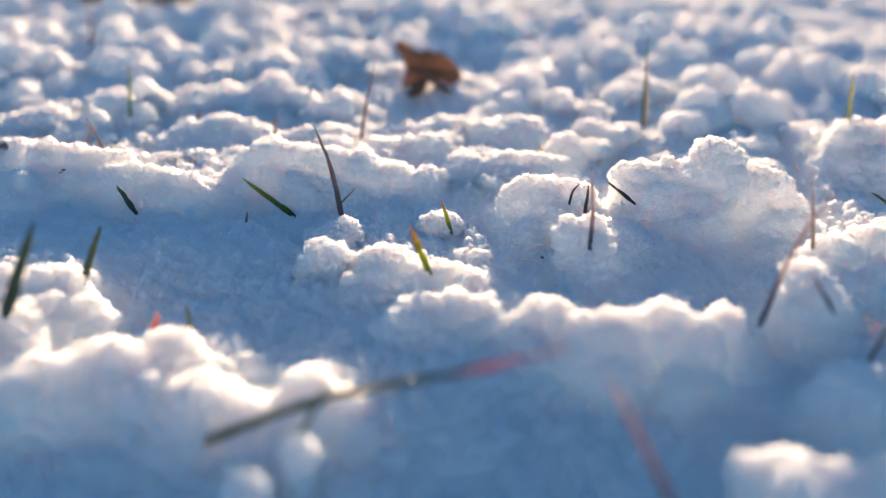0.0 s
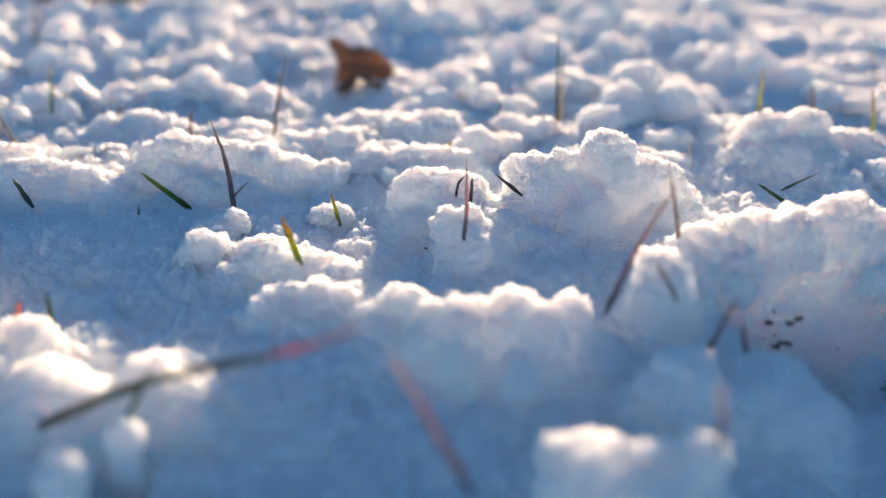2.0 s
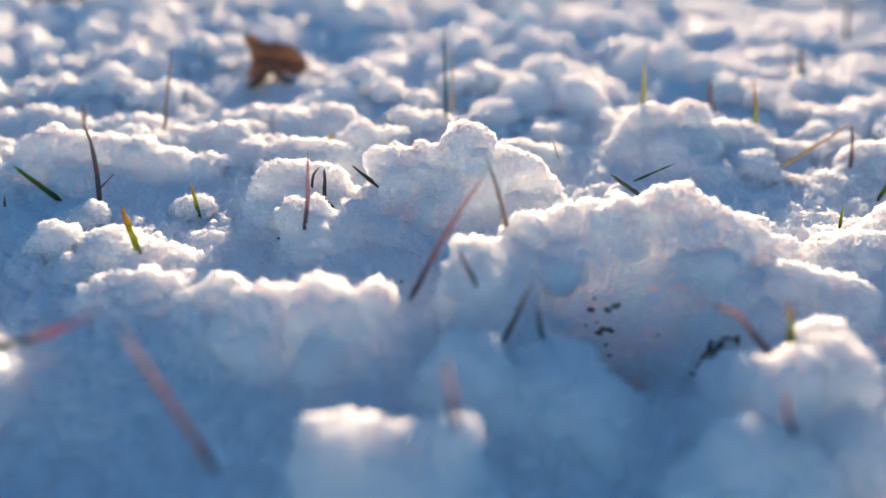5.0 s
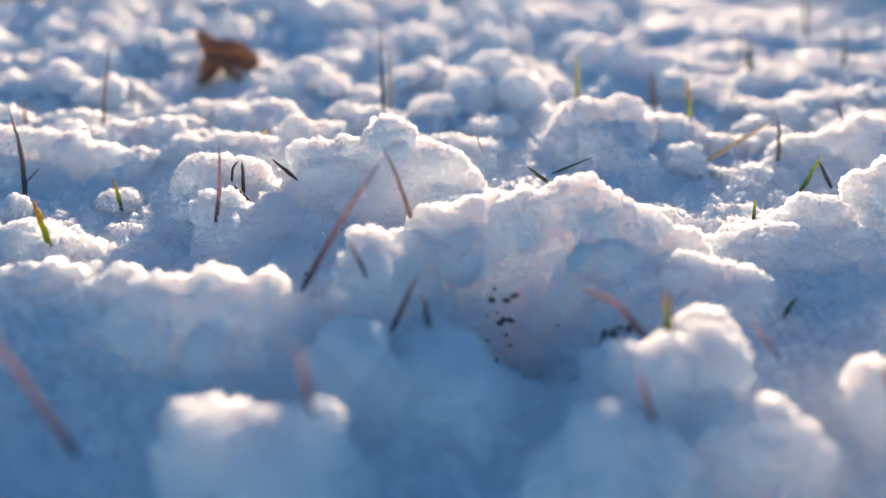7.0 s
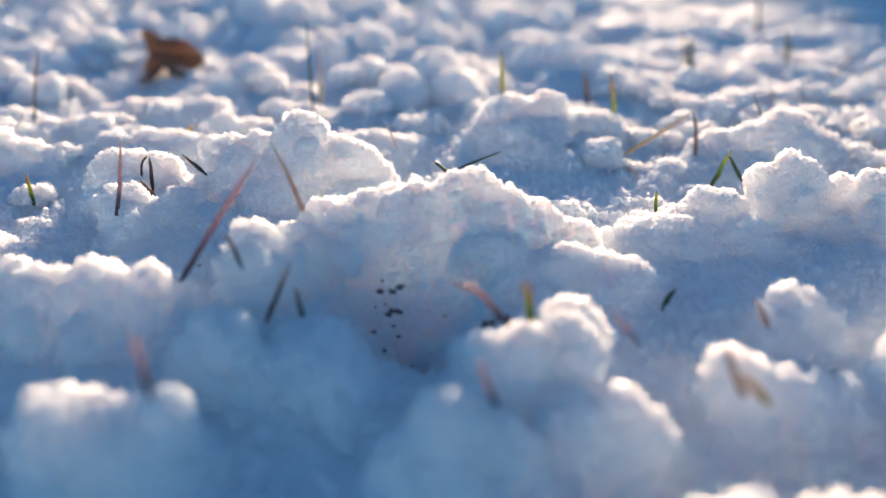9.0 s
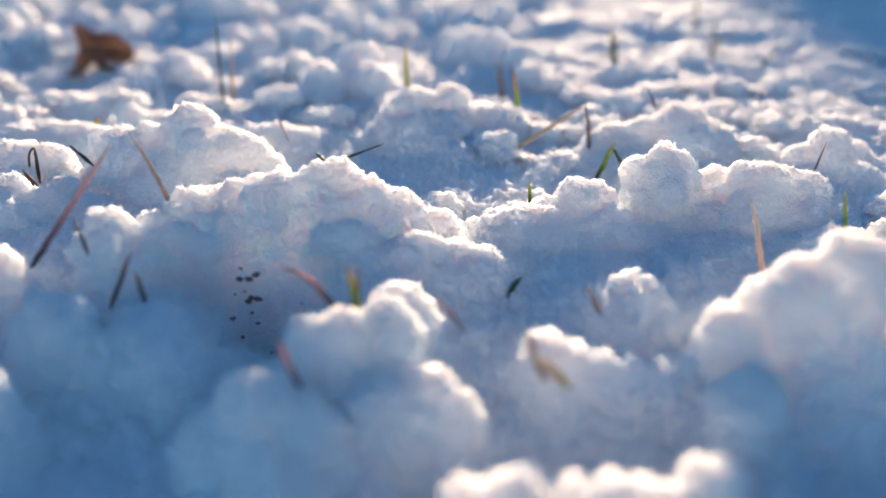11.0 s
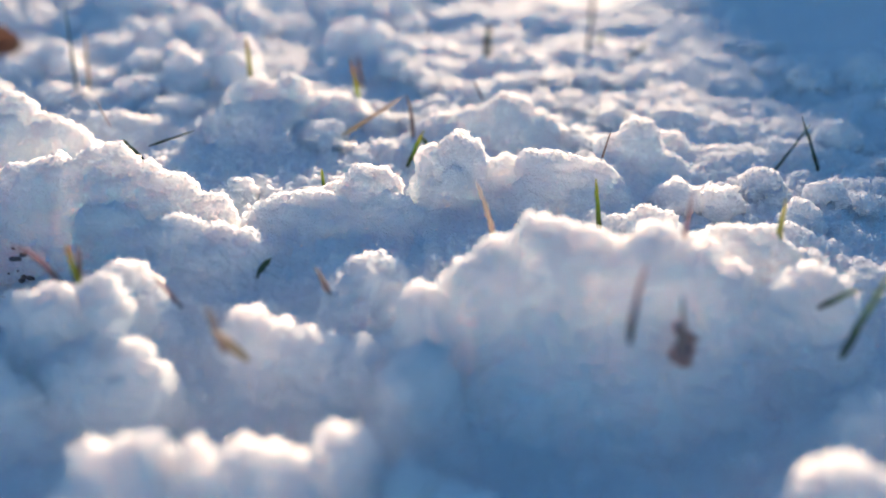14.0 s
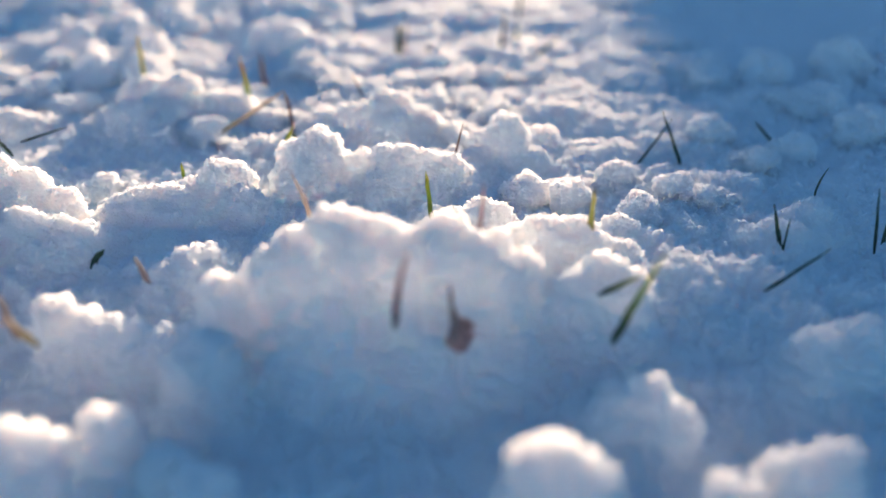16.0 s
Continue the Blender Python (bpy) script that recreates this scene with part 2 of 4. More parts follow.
def snow_clump(label, lobes, step=None, lying=True):
    """One clump of loose snow, heaped from round lobes (x, y, z, radius), budding, crumbly, on a foot of slumped snow."""
    snow_clump.made += 1
    seed = snow_clump.made
    rng = np.random.default_rng(seed)
    lobes = np.array(lobes, float)
    KEPT.extend((x, y, r) for x, y, z, r in lobes)
    middle = lobes[:, 1].mean()
    step = step or (0.0012 if middle < 0.20 else 0.0010 if middle < 0.25 else 0.00085 if middle < 0.40 else 0.0011)
    buds = budding(stepped(lobes, rng) if lying else lobes, rng)
    run = np.interp(middle, (0.17, 0.28), (1.5, 1.25))
    base = level(lobes[:, 0], lobes[:, 1])
    reach = 0.006 + np.maximum(lobes[:, 2] - base, 0) / run if lying else np.full(len(lobes), 0.003)
    wide = (lobes[:, 3] * 1.1 + reach)[:, None]
    low = np.append((lobes[:, :2] - wide).min(0), base.min() - 0.007 if lying else (lobes[:, 2] - lobes[:, 3]).min() - 0.003)
    high = np.append((lobes[:, :2] + wide).max(0), (lobes[:, 2] + lobes[:, 3]).max() + 0.006)
    n = np.ceil((high - low) / step).astype(int) + 1
    axes = [(low[k] + step * np.arange(n[k])).astype(np.float32) for k in range(3)]
    gx, gy, gz = axes[0][:, None, None], axes[1][None, :, None], axes[2][None, None, :]
    k = 0.0011
    heaped = np.zeros(n, np.float32)
    for x, y, z, r in buds:
        edge = r + 0.009
        cut = tuple(slice(*np.searchsorted(axes[a], (c - edge, c + edge))) for a, c in enumerate((x, y, z)))
        d = np.sqrt((gx[cut[0]] - x) ** 2 + (gy[:, cut[1]] - y) ** 2 + (gz[:, :, cut[2]] - z) ** 2) - r
        heaped[cut] += np.exp(np.clip(-d / k, -9, 40))
    field = -k * np.log(heaped + 1e-4)
    if lying:
        # the foot: a slope that runs down from the lobes and goes under the level snow
        flat, wide_k = np.zeros(n[:2]), 0.0030
        for (x, y, z, r), floor in zip(lobes, base):
            d = np.sqrt(1.6 * (axes[0][:, None] - x) ** 2 + (axes[1][None, :] - y) ** 2)
            flat += np.exp(np.clip((z - floor + 0.1 * r - run * np.maximum(d - 0.7 * r, 0) - 0.0035) / wide_k, -12, 30))
        top = level(axes[0][:, None], axes[1][None, :]) - 0.0022 + wide_k * np.log(flat + 0.18)
        slope = np.hypot(*np.gradient(top, step))
        slump = ((gz - top[:, :, None]) / np.sqrt(1 + slope ** 2)[:, :, None]).astype(np.float32)
        blend = 0.0032
        field = -blend * np.logaddexp(-field / blend, -slump / blend)
    verts, faces = skin(field, low, step)
    normals = normals_of(verts, faces)
    bent = verts + 0.0016 * np.stack([waves(verts, 0.017, seed + 1), waves(verts, 0.019, seed + 2), waves(verts, 0.015, seed + 3)], 1)
    size = 0.0085 * np.clip(lobes[:, 3].mean() / 0.009, 0.7, 1.5)
    bump = 0.0036 * (puffs(bent, size, seed) - 0.66) * size / 0.0085 + 0.0026 * (puffs(bent, 0.0041, seed + 50) - 0.66)
    if step <= 0.0011:
        bump += 0.0013 * (puffs(verts, 0.0023, seed + 90) - 0.6) + rng.normal(0.0, 0.00016, len(verts))
    if lying:
        bump *= 0.45 + 0.55 * np.clip((verts[:, 2] - FLOOR) / 0.009, 0, 1)
    else:
        bump *= 0.25
    verts = verts + normals * bump[:, None]
    if lying:
        buried = verts[:, 2] < level(verts[:, 0], verts[:, 1]) - 0.0048
        faces = faces[~buried[faces].all(1)]
    for part_verts, part_faces in pieces(verts, faces):
        ob = new("snow_clump", mesh_of("snow_clump", part_verts, part_faces, SNOW))
        tagged(ob, label, "snow clump", "snow clumps", "thing")
        if step <= 0.0011 and lying:
            normals = np.empty(len(part_verts) * 3, np.float32)
            ob.data.vertices.foreach_get("normal", normals)
            normals = normals.reshape(-1, 3)
            pick = rng.random(len(part_verts)) < 0.085 * np.clip(normals[:, 2] + 0.15, 0, 1) * (part_verts[:, 2] > FLOOR + 0.004)
            GRAINS.append(part_verts[pick] + normals[pick] * 0.0002)


snow_clump.made = 0
KEPT = [(0.006, 0.595, 0.05), (0.0, 0.56, 0.05), (-0.006, 0.525, 0.045), (-0.02, 0.49, 0.03)]
GRAINS = []
HEAPS = []
MOUNDS = []
GROUND = []


def spline(points, steps):
    """Points along a smooth line through the given ones."""
    p = [Vector(q) for q in points]
    p = [p[0] * 2 - p[1], *p, p[-1] * 2 - p[-2]]
    out = []
    for i in range(1, len(p) - 2):
        for s in range(steps):
            t = s / steps
            out.append(0.5 * (2 * p[i] + (p[i + 1] - p[i - 1]) * t + (2 * p[i - 1] - 5 * p[i] + 4 * p[i + 1] - p[i + 2]) * t * t
                              + (3 * p[i] - p[i - 1] - 3 * p[i + 1] + p[i + 2]) * t ** 3))
    return [*out, p[-2]]


def blade(name, label, points, width, mat, taper=0.5, thick=0.3, turn=0.0, tip="", cut=0.72, group="grass blades in the snow"):
    """A blade or stem from its foot to its tip: a folded strip with thickness, narrower to both ends. tip: what the end part looks like, where it differs."""
    line = spline(points, 9)
    foot = (line[0] - line[1]).normalized()
    line = [line[0] + foot * 0.004, line[0] + foot * 0.002, *line]
    line = [p + 0.14 * width * noise.noise_vector(p * 260) for p in line]
    whole = list(enumerate(line))
    split = round(cut * (len(line) - 1)) if tip else len(line) - 1
    made = tagged(new(name, strip(name, whole[:split + 1], line, width, taper, thick, turn, mat)), label, "grass", group, "thing")
    if tip:
        tagged(new("tip", strip("tip", whole[split:], line, width, taper, thick, turn, mat)), tip).parent = made
    return made


def strip(name, some, line, width, taper, thick, turn, mat):
    """The mesh of a stretch of a blade."""
    bm = bmesh.new()
    layer = bm.verts.layers.float.new("along")
    rings = []
    for i, p in some:
        s = i / (len(line) - 1)
        ahead = (line[min(i + 1, len(line) - 1)] - line[max(i - 1, 0)]).normalized()
        side = Matrix.Rotation(turn + 0.5 * s, 3, ahead) @ ahead.cross(Vector((0, -1, 0.3))).normalized()
        out = side.cross(ahead).normalized()
        w = width * 0.5 * (1 - taper * s ** 1.6) * (1 + 0.22 * noise.noise(p * 330) + 0.12 * noise.noise(p * 900))
        if i < 2:
            w *= 0.5 + 0.25 * i
        if s > 0.8:
            w *= 1 - 0.85 * ((s - 0.8) / 0.2) ** 1.5
        t = width * thick
        ring = []
        for a, b in ((-1, 0.25), (-0.5, -0.1), (0, -0.35), (0.5, -0.1), (1, 0.25), (0.5, 0.55), (0, 0.35), (-0.5, 0.55)):
            v = bm.verts.new(p + side * (a * w) + out * (b * t))
            v[layer] = s
            ring.append(v)
        rings.append(ring)
    for a, b in zip(rings, rings[1:]):
        for i in range(8):
            bm.faces.new((a[i], a[(i + 1) % 8], b[(i + 1) % 8], b[i]))
    bm.faces.new(rings[0][::-1])
    bm.faces.new(rings[-1])
    bmesh.ops.recalc_face_normals(bm, faces=bm.faces)
    mesh = bpy.data.meshes.new(name)
    bm.to_mesh(mesh)
    bm.free()
    mesh.polygons.foreach_set("use_smooth", [True] * len(mesh.polygons))
    mesh.materials.append(mat)
    return mesh


# ---- the ground: one sheet of snow out to the horizon ----
def steps_out(first, last, grow, edge):
    out = [first]
    while abs(out[-1]) < edge and len(out) < 110:
        out.append(out[-1] + last)
        last *= grow
    return np.array(out[1:])


def ground_at(x, y):
    xs, ys, z = GROUND[0]
    return z[np.searchsorted(xs, x), np.searchsorted(ys, y)]


def heap(lobes):
    """A heap or ridge grown into the snow cover, of round lobes (x, y, z, radius)."""
    for x, y, z, r in lobes:
        z -= 0.0012 * min(max((0.24 - y) / 0.03, 0.0), 1.0)
        inside = NEAR_X[0] + 0.03 < x < NEAR_X[1] - 0.03 and y < NEAR_Y[1] - 0.03
        (MOUNDS if inside else HEAPS).append((x, y, z, r))
        KEPT.append((x, y, r))


def cover(xs, ys):
    """The height of the snow cover over a grid: level snow, soft lumps and low drifts."""
    gx, gy = np.meshgrid(xs, ys, indexing="ij")
    p = np.stack([gx.ravel(), gy.ravel(), np.zeros(gx.size)], 1)
    z = level(p[:, 0], p[:, 1]) + 0.001
    near = (np.abs(p[:, 0] - 0.25) < 1.2) & (p[:, 1] < 1.4) & (p[:, 1] > -0.3)
    q = p[near]
    far = np.clip(np.maximum((q[:, 1] - 0.42) / 0.2, (q[:, 0] - 0.44) / 0.06), 0, 1)
    warp = q + np.stack([0.006 * waves(q, 0.05, 3), 0.006 * waves(q, 0.05, 4), np.zeros(len(q))], 1)
    high = 0.0022 * waves(q, 0.09, 1) + (0.007 + 0.006 * far) * (puffs(warp, 0.045, 11) - 0.45) * (0.6 + 0.5 * waves(q, 0.16, 7))
    high += 0.0042 * (puffs(warp, 0.017, 12) - 0.5) * (0.7 + 0.5 * waves(q, 0.07, 8))
    z[near] += high
    z = z.reshape(gx.shape)
    k, wide_k = 0.0016, 0.0045
    heaped, skirts = np.zeros(gx.shape), np.zeros(gx.shape)
    for x, y, c, r in HEAPS:
        reach = r + 0.045
        i, j = np.searchsorted(xs, (x - reach, x + reach)), np.searchsorted(ys, (y - reach, y + reach))
        window = (slice(*i), slice(*j))
        d = np.sqrt((gx[window] - x) ** 2 + (gy[window] - y) ** 2)
        cap = np.where(d < 0.9 * r, np.sqrt(np.maximum(r * r - d * d, 0.0)), 0.436 * r - 1.6 * (d - 0.9 * r)) + c - FLOOR
        heaped[window] += np.exp(np.clip(cap / k, -30, 60))
        d = np.sqrt(3.2 * (gx[window] - x) ** 2 + (gy[window] - y) ** 2)
        skirt = c - FLOOR + 0.35 * r - 1.15 * np.maximum(d - 0.75 * r, -0.4 * r) - 0.0058
        skirts[window] += np.exp(np.clip(skirt / wide_k, -12, 30))
    blend, soft = 0.0035, 0.0022
    heaped = blend * np.logaddexp(k * np.log(heaped + 1e-13) / blend, wide_k * np.log(skirts + 6e-6) / blend)
    z = z + soft * np.log1p(np.exp(np.clip((heaped - (z - FLOOR)) / soft, -40, 40)))
    for x, y, wide, deep in HOLLOWS:
        z -= deep * np.exp(-((gx - x) ** 2 + (gy - y) ** 2) / wide ** 2) * (1 - np.clip((z - FLOOR - 0.003) / 0.012, 0, 1))
    return z


def crumbled(p, normal, up):
    """Points of the snow cover moved out along the normal into puffs and crumbs; up: how far each stands above the level snow, 0 to 1."""
    far = np.clip((p[:, 1] - 0.5) / 0.2, 0, 1)
    bent = p + 0.0022 * np.stack([waves(p, 0.021, 31), waves(p, 0.023, 32), waves(p, 0.019, 33)], 1)
    out = 0.0042 * (puffs(bent, 0.0105, 21) - 0.72) + (0.0050 - 0.0024 * up) * (puffs(bent, 0.0047, 22) - 0.72)
    out += (0.0032 - 0.0019 * up) * (1 - far) * (puffs(p, 0.0027, 23) - 0.72)
    out += (1 - far) * np.random.default_rng(2).normal(0.0, 0.00024 + 0.00012 * up)
    return p + normal * out[:, None]


def near_snow():
    """The snow in front of the camera with its heaps and ridges, solid and overhanging in places."""
    step = 0.0010
    xs, ys, zs = (np.arange(a, b + 1e-9, step) for a, b in (NEAR_X, NEAR_Y, NEAR_Z))
    top = cover(xs, ys)
    # feet of slumped snow that run out from the heaps
    wide_k = 0.0030
    feet = np.zeros(top.shape)
    for x, y, z, r in MOUNDS:
        floor = float(level(x, y))
        run, lift = np.interp(y, (0.17, 0.27), (1.15, 1.3)), np.interp(y, (0.17, 0.27), (0.05, 0.12))
        reach = r + 0.008 + max(z - floor, 0.0) / run
        i, j = np.searchsorted(xs, (x - reach, x + reach)), np.searchsorted(ys, (y - reach, y + reach))
        d = np.sqrt(1.5 * (xs[slice(*i), None] - x) ** 2 + (ys[None, slice(*j)] - y) ** 2)
        feet[slice(*i), slice(*j)] += np.exp(np.clip((z - FLOOR + lift * r - run * np.maximum(d - 0.75 * r, 0) - 0.0045) / wide_k, -12, 30))
    soft = 0.0026
    feet = FLOOR + wide_k * np.log(feet + 1e-4)
    top = top + soft * np.log1p(np.exp(np.clip((feet - top) / soft, -40, 40)))
    for x, y, wide, deep in PITS:
        top -= deep * np.exp(-((xs[:, None] - x) ** 2 + 1.4 * (ys[None, :] - y) ** 2) / wide ** 2)
    lean = np.sqrt(1 + sum(g ** 2 for g in np.gradient(top, step)))
    # the heaps themselves
    k = 0.0012
    heaped = np.zeros((len(xs), len(ys), len(zs)), np.float32)
    for x, y, z, r in budding(knobbly(stepped(MOUNDS, np.random.default_rng(42)), np.random.default_rng(43)), np.random.default_rng(41)):
        edge = r + 0.009
        cut = tuple(slice(*np.searchsorted(a, (c - edge, c + edge))) for a, c in zip((xs, ys, zs), (x, y, z)))
        d = np.sqrt((xs[cut[0], None, None] - x) ** 2 + (ys[None, cut[1], None] - y) ** 2 + (zs[None, None, cut[2]] - z) ** 2) - r
        heaped[cut] += np.exp(np.clip(-d / k, -9, 40))
    blend = 0.0042
    for i in range(len(xs)):
        ball = -k * np.log(heaped[i] + 1e-4)
        sheet = (zs[None, :] - top[i][:, None]) / lean[i][:, None]
        heaped[i] = -blend * np.logaddexp(-ball / blend, -sheet / blend)
    verts, faces = skin(heaped, (NEAR_X[0], NEAR_Y[0], NEAR_Z[0]), step)
    normal = normals_of(verts, faces)
    raised = np.clip((verts[:, 2] - FLOOR - 0.002) / 0.012, 0.0, 1.0)
    verts = crumbled(verts, normal, raised)
    inner = np.minimum(np.minimum(verts[:, 0] - NEAR_X[0], NEAR_X[1] - verts[:, 0]), np.minimum(verts[:, 1] - NEAR_Y[0], NEAR_Y[1] - verts[:, 1]))
    verts[:, 2] -= 0.005 * np.clip(1 - inner / 0.012, 0, 1)
    normal = normals_of(verts, faces)
    height = np.full((len(xs), len(ys)), -1.0)
    np.maximum.at(height, (np.clip(((verts[:, 0] - xs[0]) / step).astype(int), 0, len(xs) - 1), np.clip(((verts[:, 1] - ys[0]) / step).astype(int), 0, len(ys) - 1)), verts[:, 2])
    GROUND.append((xs, ys, np.where(height < -0.9, top, height)))
    focus = (np.abs(verts[:, 1] - 0.34) < 0.10) & (verts[:, 0] > -0.25) & (verts[:, 0] < 0.6)
    pick = focus & (np.random.default_rng(3).random(len(verts)) < (0.012 + 0.09 * raised) * np.clip((normal[:, 2] - 0.4) / 0.4, 0, 1))
    GRAINS.append(verts[pick] + normal[pick] * 0.0002)
    return verts, faces


def far_snow():
    """The snow cover from there out to the horizon."""
    xs = np.concatenate([np.arange(-0.55, -0.30, 0.0034), np.arange(-0.30, 0.66, 0.0022), np.arange(0.66, 1.02, 0.0034)])
    ys = list(np.arange(0.07, 0.49, 0.008))
    while ys[-1] < 1.0:
        ys.append(ys[-1] + (0.0016 + 0.006 * (ys[-1] - 0.46)))
    ys = np.array(ys)
    xs = np.concatenate([steps_out(xs[0], -0.004, 1.12, 600)[::-1], xs, steps_out(xs[-1], 0.004, 1.12, 600)])
    ys = np.concatenate([steps_out(ys[0], -0.004, 1.12, 600)[::-1], ys, steps_out(ys[-1], 0.006, 1.08, 4), steps_out(4.0, 0.15, 1.12, 600)])
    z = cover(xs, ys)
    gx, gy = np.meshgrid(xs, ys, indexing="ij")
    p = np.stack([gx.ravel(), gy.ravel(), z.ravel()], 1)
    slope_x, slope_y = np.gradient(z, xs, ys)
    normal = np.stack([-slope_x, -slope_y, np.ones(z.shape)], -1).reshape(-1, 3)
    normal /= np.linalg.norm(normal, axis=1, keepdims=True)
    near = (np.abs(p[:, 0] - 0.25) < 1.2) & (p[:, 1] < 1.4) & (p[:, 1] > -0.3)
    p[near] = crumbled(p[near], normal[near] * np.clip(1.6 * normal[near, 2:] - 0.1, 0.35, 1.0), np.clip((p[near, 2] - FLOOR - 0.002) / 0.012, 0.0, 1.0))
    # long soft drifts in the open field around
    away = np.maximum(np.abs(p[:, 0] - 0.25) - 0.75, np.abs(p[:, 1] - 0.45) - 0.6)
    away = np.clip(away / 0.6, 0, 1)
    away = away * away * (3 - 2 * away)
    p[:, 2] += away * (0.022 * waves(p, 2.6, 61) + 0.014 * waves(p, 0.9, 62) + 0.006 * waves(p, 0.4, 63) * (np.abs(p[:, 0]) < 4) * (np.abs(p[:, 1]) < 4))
    # an unseen drift added further on to keep the low sun off the snow on the right
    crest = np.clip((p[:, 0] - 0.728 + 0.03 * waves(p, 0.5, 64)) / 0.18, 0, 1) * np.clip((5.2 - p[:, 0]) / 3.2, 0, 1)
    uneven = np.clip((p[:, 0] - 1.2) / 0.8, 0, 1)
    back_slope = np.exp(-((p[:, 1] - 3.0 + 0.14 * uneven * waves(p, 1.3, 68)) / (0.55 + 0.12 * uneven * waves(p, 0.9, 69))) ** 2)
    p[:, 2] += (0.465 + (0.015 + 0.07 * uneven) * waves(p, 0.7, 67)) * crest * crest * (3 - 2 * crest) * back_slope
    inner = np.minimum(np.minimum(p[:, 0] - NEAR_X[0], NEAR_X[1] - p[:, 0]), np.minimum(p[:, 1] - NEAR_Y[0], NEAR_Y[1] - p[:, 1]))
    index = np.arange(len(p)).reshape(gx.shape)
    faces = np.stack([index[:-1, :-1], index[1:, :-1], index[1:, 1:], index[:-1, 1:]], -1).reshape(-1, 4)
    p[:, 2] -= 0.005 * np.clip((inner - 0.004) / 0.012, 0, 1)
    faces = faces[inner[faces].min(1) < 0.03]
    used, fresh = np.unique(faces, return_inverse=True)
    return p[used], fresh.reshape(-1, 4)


def snow_ground():
    for build, label in ((near_snow, "crusty lumpy snow cover with sunlit ridges and blue hollows"), (far_snow, "soft snow cover running out over the open lawn")):
        tagged(new("ground", mesh_of("ground", *build(), SNOW)), label, "snow", kind="structure")


HOLLOWS = [(0.184, 0.253, 0.023, 0.021), (0.016, 0.522, 0.030, 0.010), (-0.086, 0.286, 0.035, 0.009), (-0.031, 0.275, 0.028, 0.007), (-0.212, 0.453, 0.020, 0.006), (0.296, 0.176, 0.020, 0.006), (0.246, 0.173, 0.010, 0.020)]
# ---- clumps of snow ----
heap([(-0.1691, 0.4018, -0.0105, 0.0171), (-0.1780, 0.3784, -0.0115, 0.0125), (-0.1472, 0.3982, -0.0109, 0.0157), (-0.1232, 0.3860, -0.0112, 0.0140), (-0.1046, 0.3819, -0.0119, 0.0111), (-0.0896, 0.3759, -0.0128, 0.0080)])
snow_clump('low puffy clump of snow far back in the sun', [(-0.1728, 0.5136, -0.0115, 0.0137), (-0.1517, 0.4950, -0.0125, 0.0095), (-0.1736, 0.4759, -0.0117, 0.0122)], 0.0015)
snow_clump('low puffy clump of snow far back in the sun', [(-0.1021, 0.5263, -0.0112, 0.0140), (-0.0862, 0.5432, -0.0107, 0.0165), (-0.0673, 0.5274, -0.0118, 0.0121)], 0.0020)
snow_clump('low puffy clump of snow far back in the sun', [(-0.1857, 0.6625, -0.0101, 0.0164), (-0.2043, 0.6523, -0.0107, 0.0141)], 0.0020)
snow_clump('low puffy clump of snow far back in the sun', [(-0.1393, 0.6778, -0.0101, 0.0168), (-0.1165, 0.7083, -0.0107, 0.0153)], 0.0020)
snow_clump('low puffy clump of snow far back in the sun', [(-0.0535, 0.6385, -0.0098, 0.0179), (-0.0732, 0.6292, -0.0110, 0.0138), (-0.0310, 0.6497, -0.0110, 0.0142)], 0.0020)
snow_clump('low puffy clump of snow far back in the sun', [(-0.0088, 0.7121, -0.0113, 0.0141)], 0.0020)
snow_clump('low puffy clump of snow far back in the sun', [(-0.0574, 0.5091, -0.0125, 0.0098), (-0.0448, 0.5200, -0.0054, 0.0073)], 0.0020)
snow_clump('crumbly clump of snow lit from behind', [(0.0161, 0.4546, -0.0125, 0.0091), (0.0245, 0.4715, -0.0132, 0.0069)])
snow_clump('small round puff of crumbly snow on the lawn', [(-0.0406, 0.5347, -0.0123, 0.0097)])
heap([(-0.0664, 0.4000, -0.0005, 0.0084), (-0.0771, 0.4000, -0.0051, 0.0073), (-0.0457, 0.4000, -0.0055, 0.0118), (-0.0300, 0.4000, -0.0069, 0.0119), (-0.0143, 0.4000, -0.0116, 0.0106), (0.0016, 0.4000, -0.0115, 0.0080)])
heap([(0.0538, 0.3580, -0.0018, 0.0105), (0.0687, 0.3580, -0.0057, 0.0113), (0.0452, 0.3580, -0.0031, 0.0075)])
heap([(0.0460, 0.4150, -0.0102, 0.0102), (0.0653, 0.4108, -0.0122, 0.0113), (0.0276, 0.4150, -0.0125, 0.0091)])
heap([(0.0967, 0.3680, 0.0025, 0.0107), (0.1119, 0.3680, 0.0011, 0.0140), (0.1309, 0.3680, 0.0129, 0.0085), (0.1296, 0.3680, -0.0046, 0.0159), (0.1488, 0.3680, -0.0006, 0.0122), (0.1578, 0.3680, -0.0083, 0.0103)])
heap([(0.0655, 0.3180, -0.0034, 0.0091), (0.0761, 0.3180, -0.0076, 0.0080), (0.0842, 0.3300, -0.0097, 0.0080), (0.0943, 0.3241, -0.0132, 0.0070)])
snow_clump('small round puff of crumbly snow on the lawn', [(0.0112, 0.3554, -0.0133, 0.0065), (0.0070, 0.3517, -0.0138, 0.0045)])
snow_clump('small round puff of crumbly snow on the lawn', [(-0.0300, 0.3376, -0.0128, 0.0087), (-0.0398, 0.3392, -0.0138, 0.0046)])
snow_clump('small round puff of crumbly snow on the lawn', [(-0.0340, 0.3138, -0.0124, 0.0099), (-0.0253, 0.3129, -0.0136, 0.0054)])
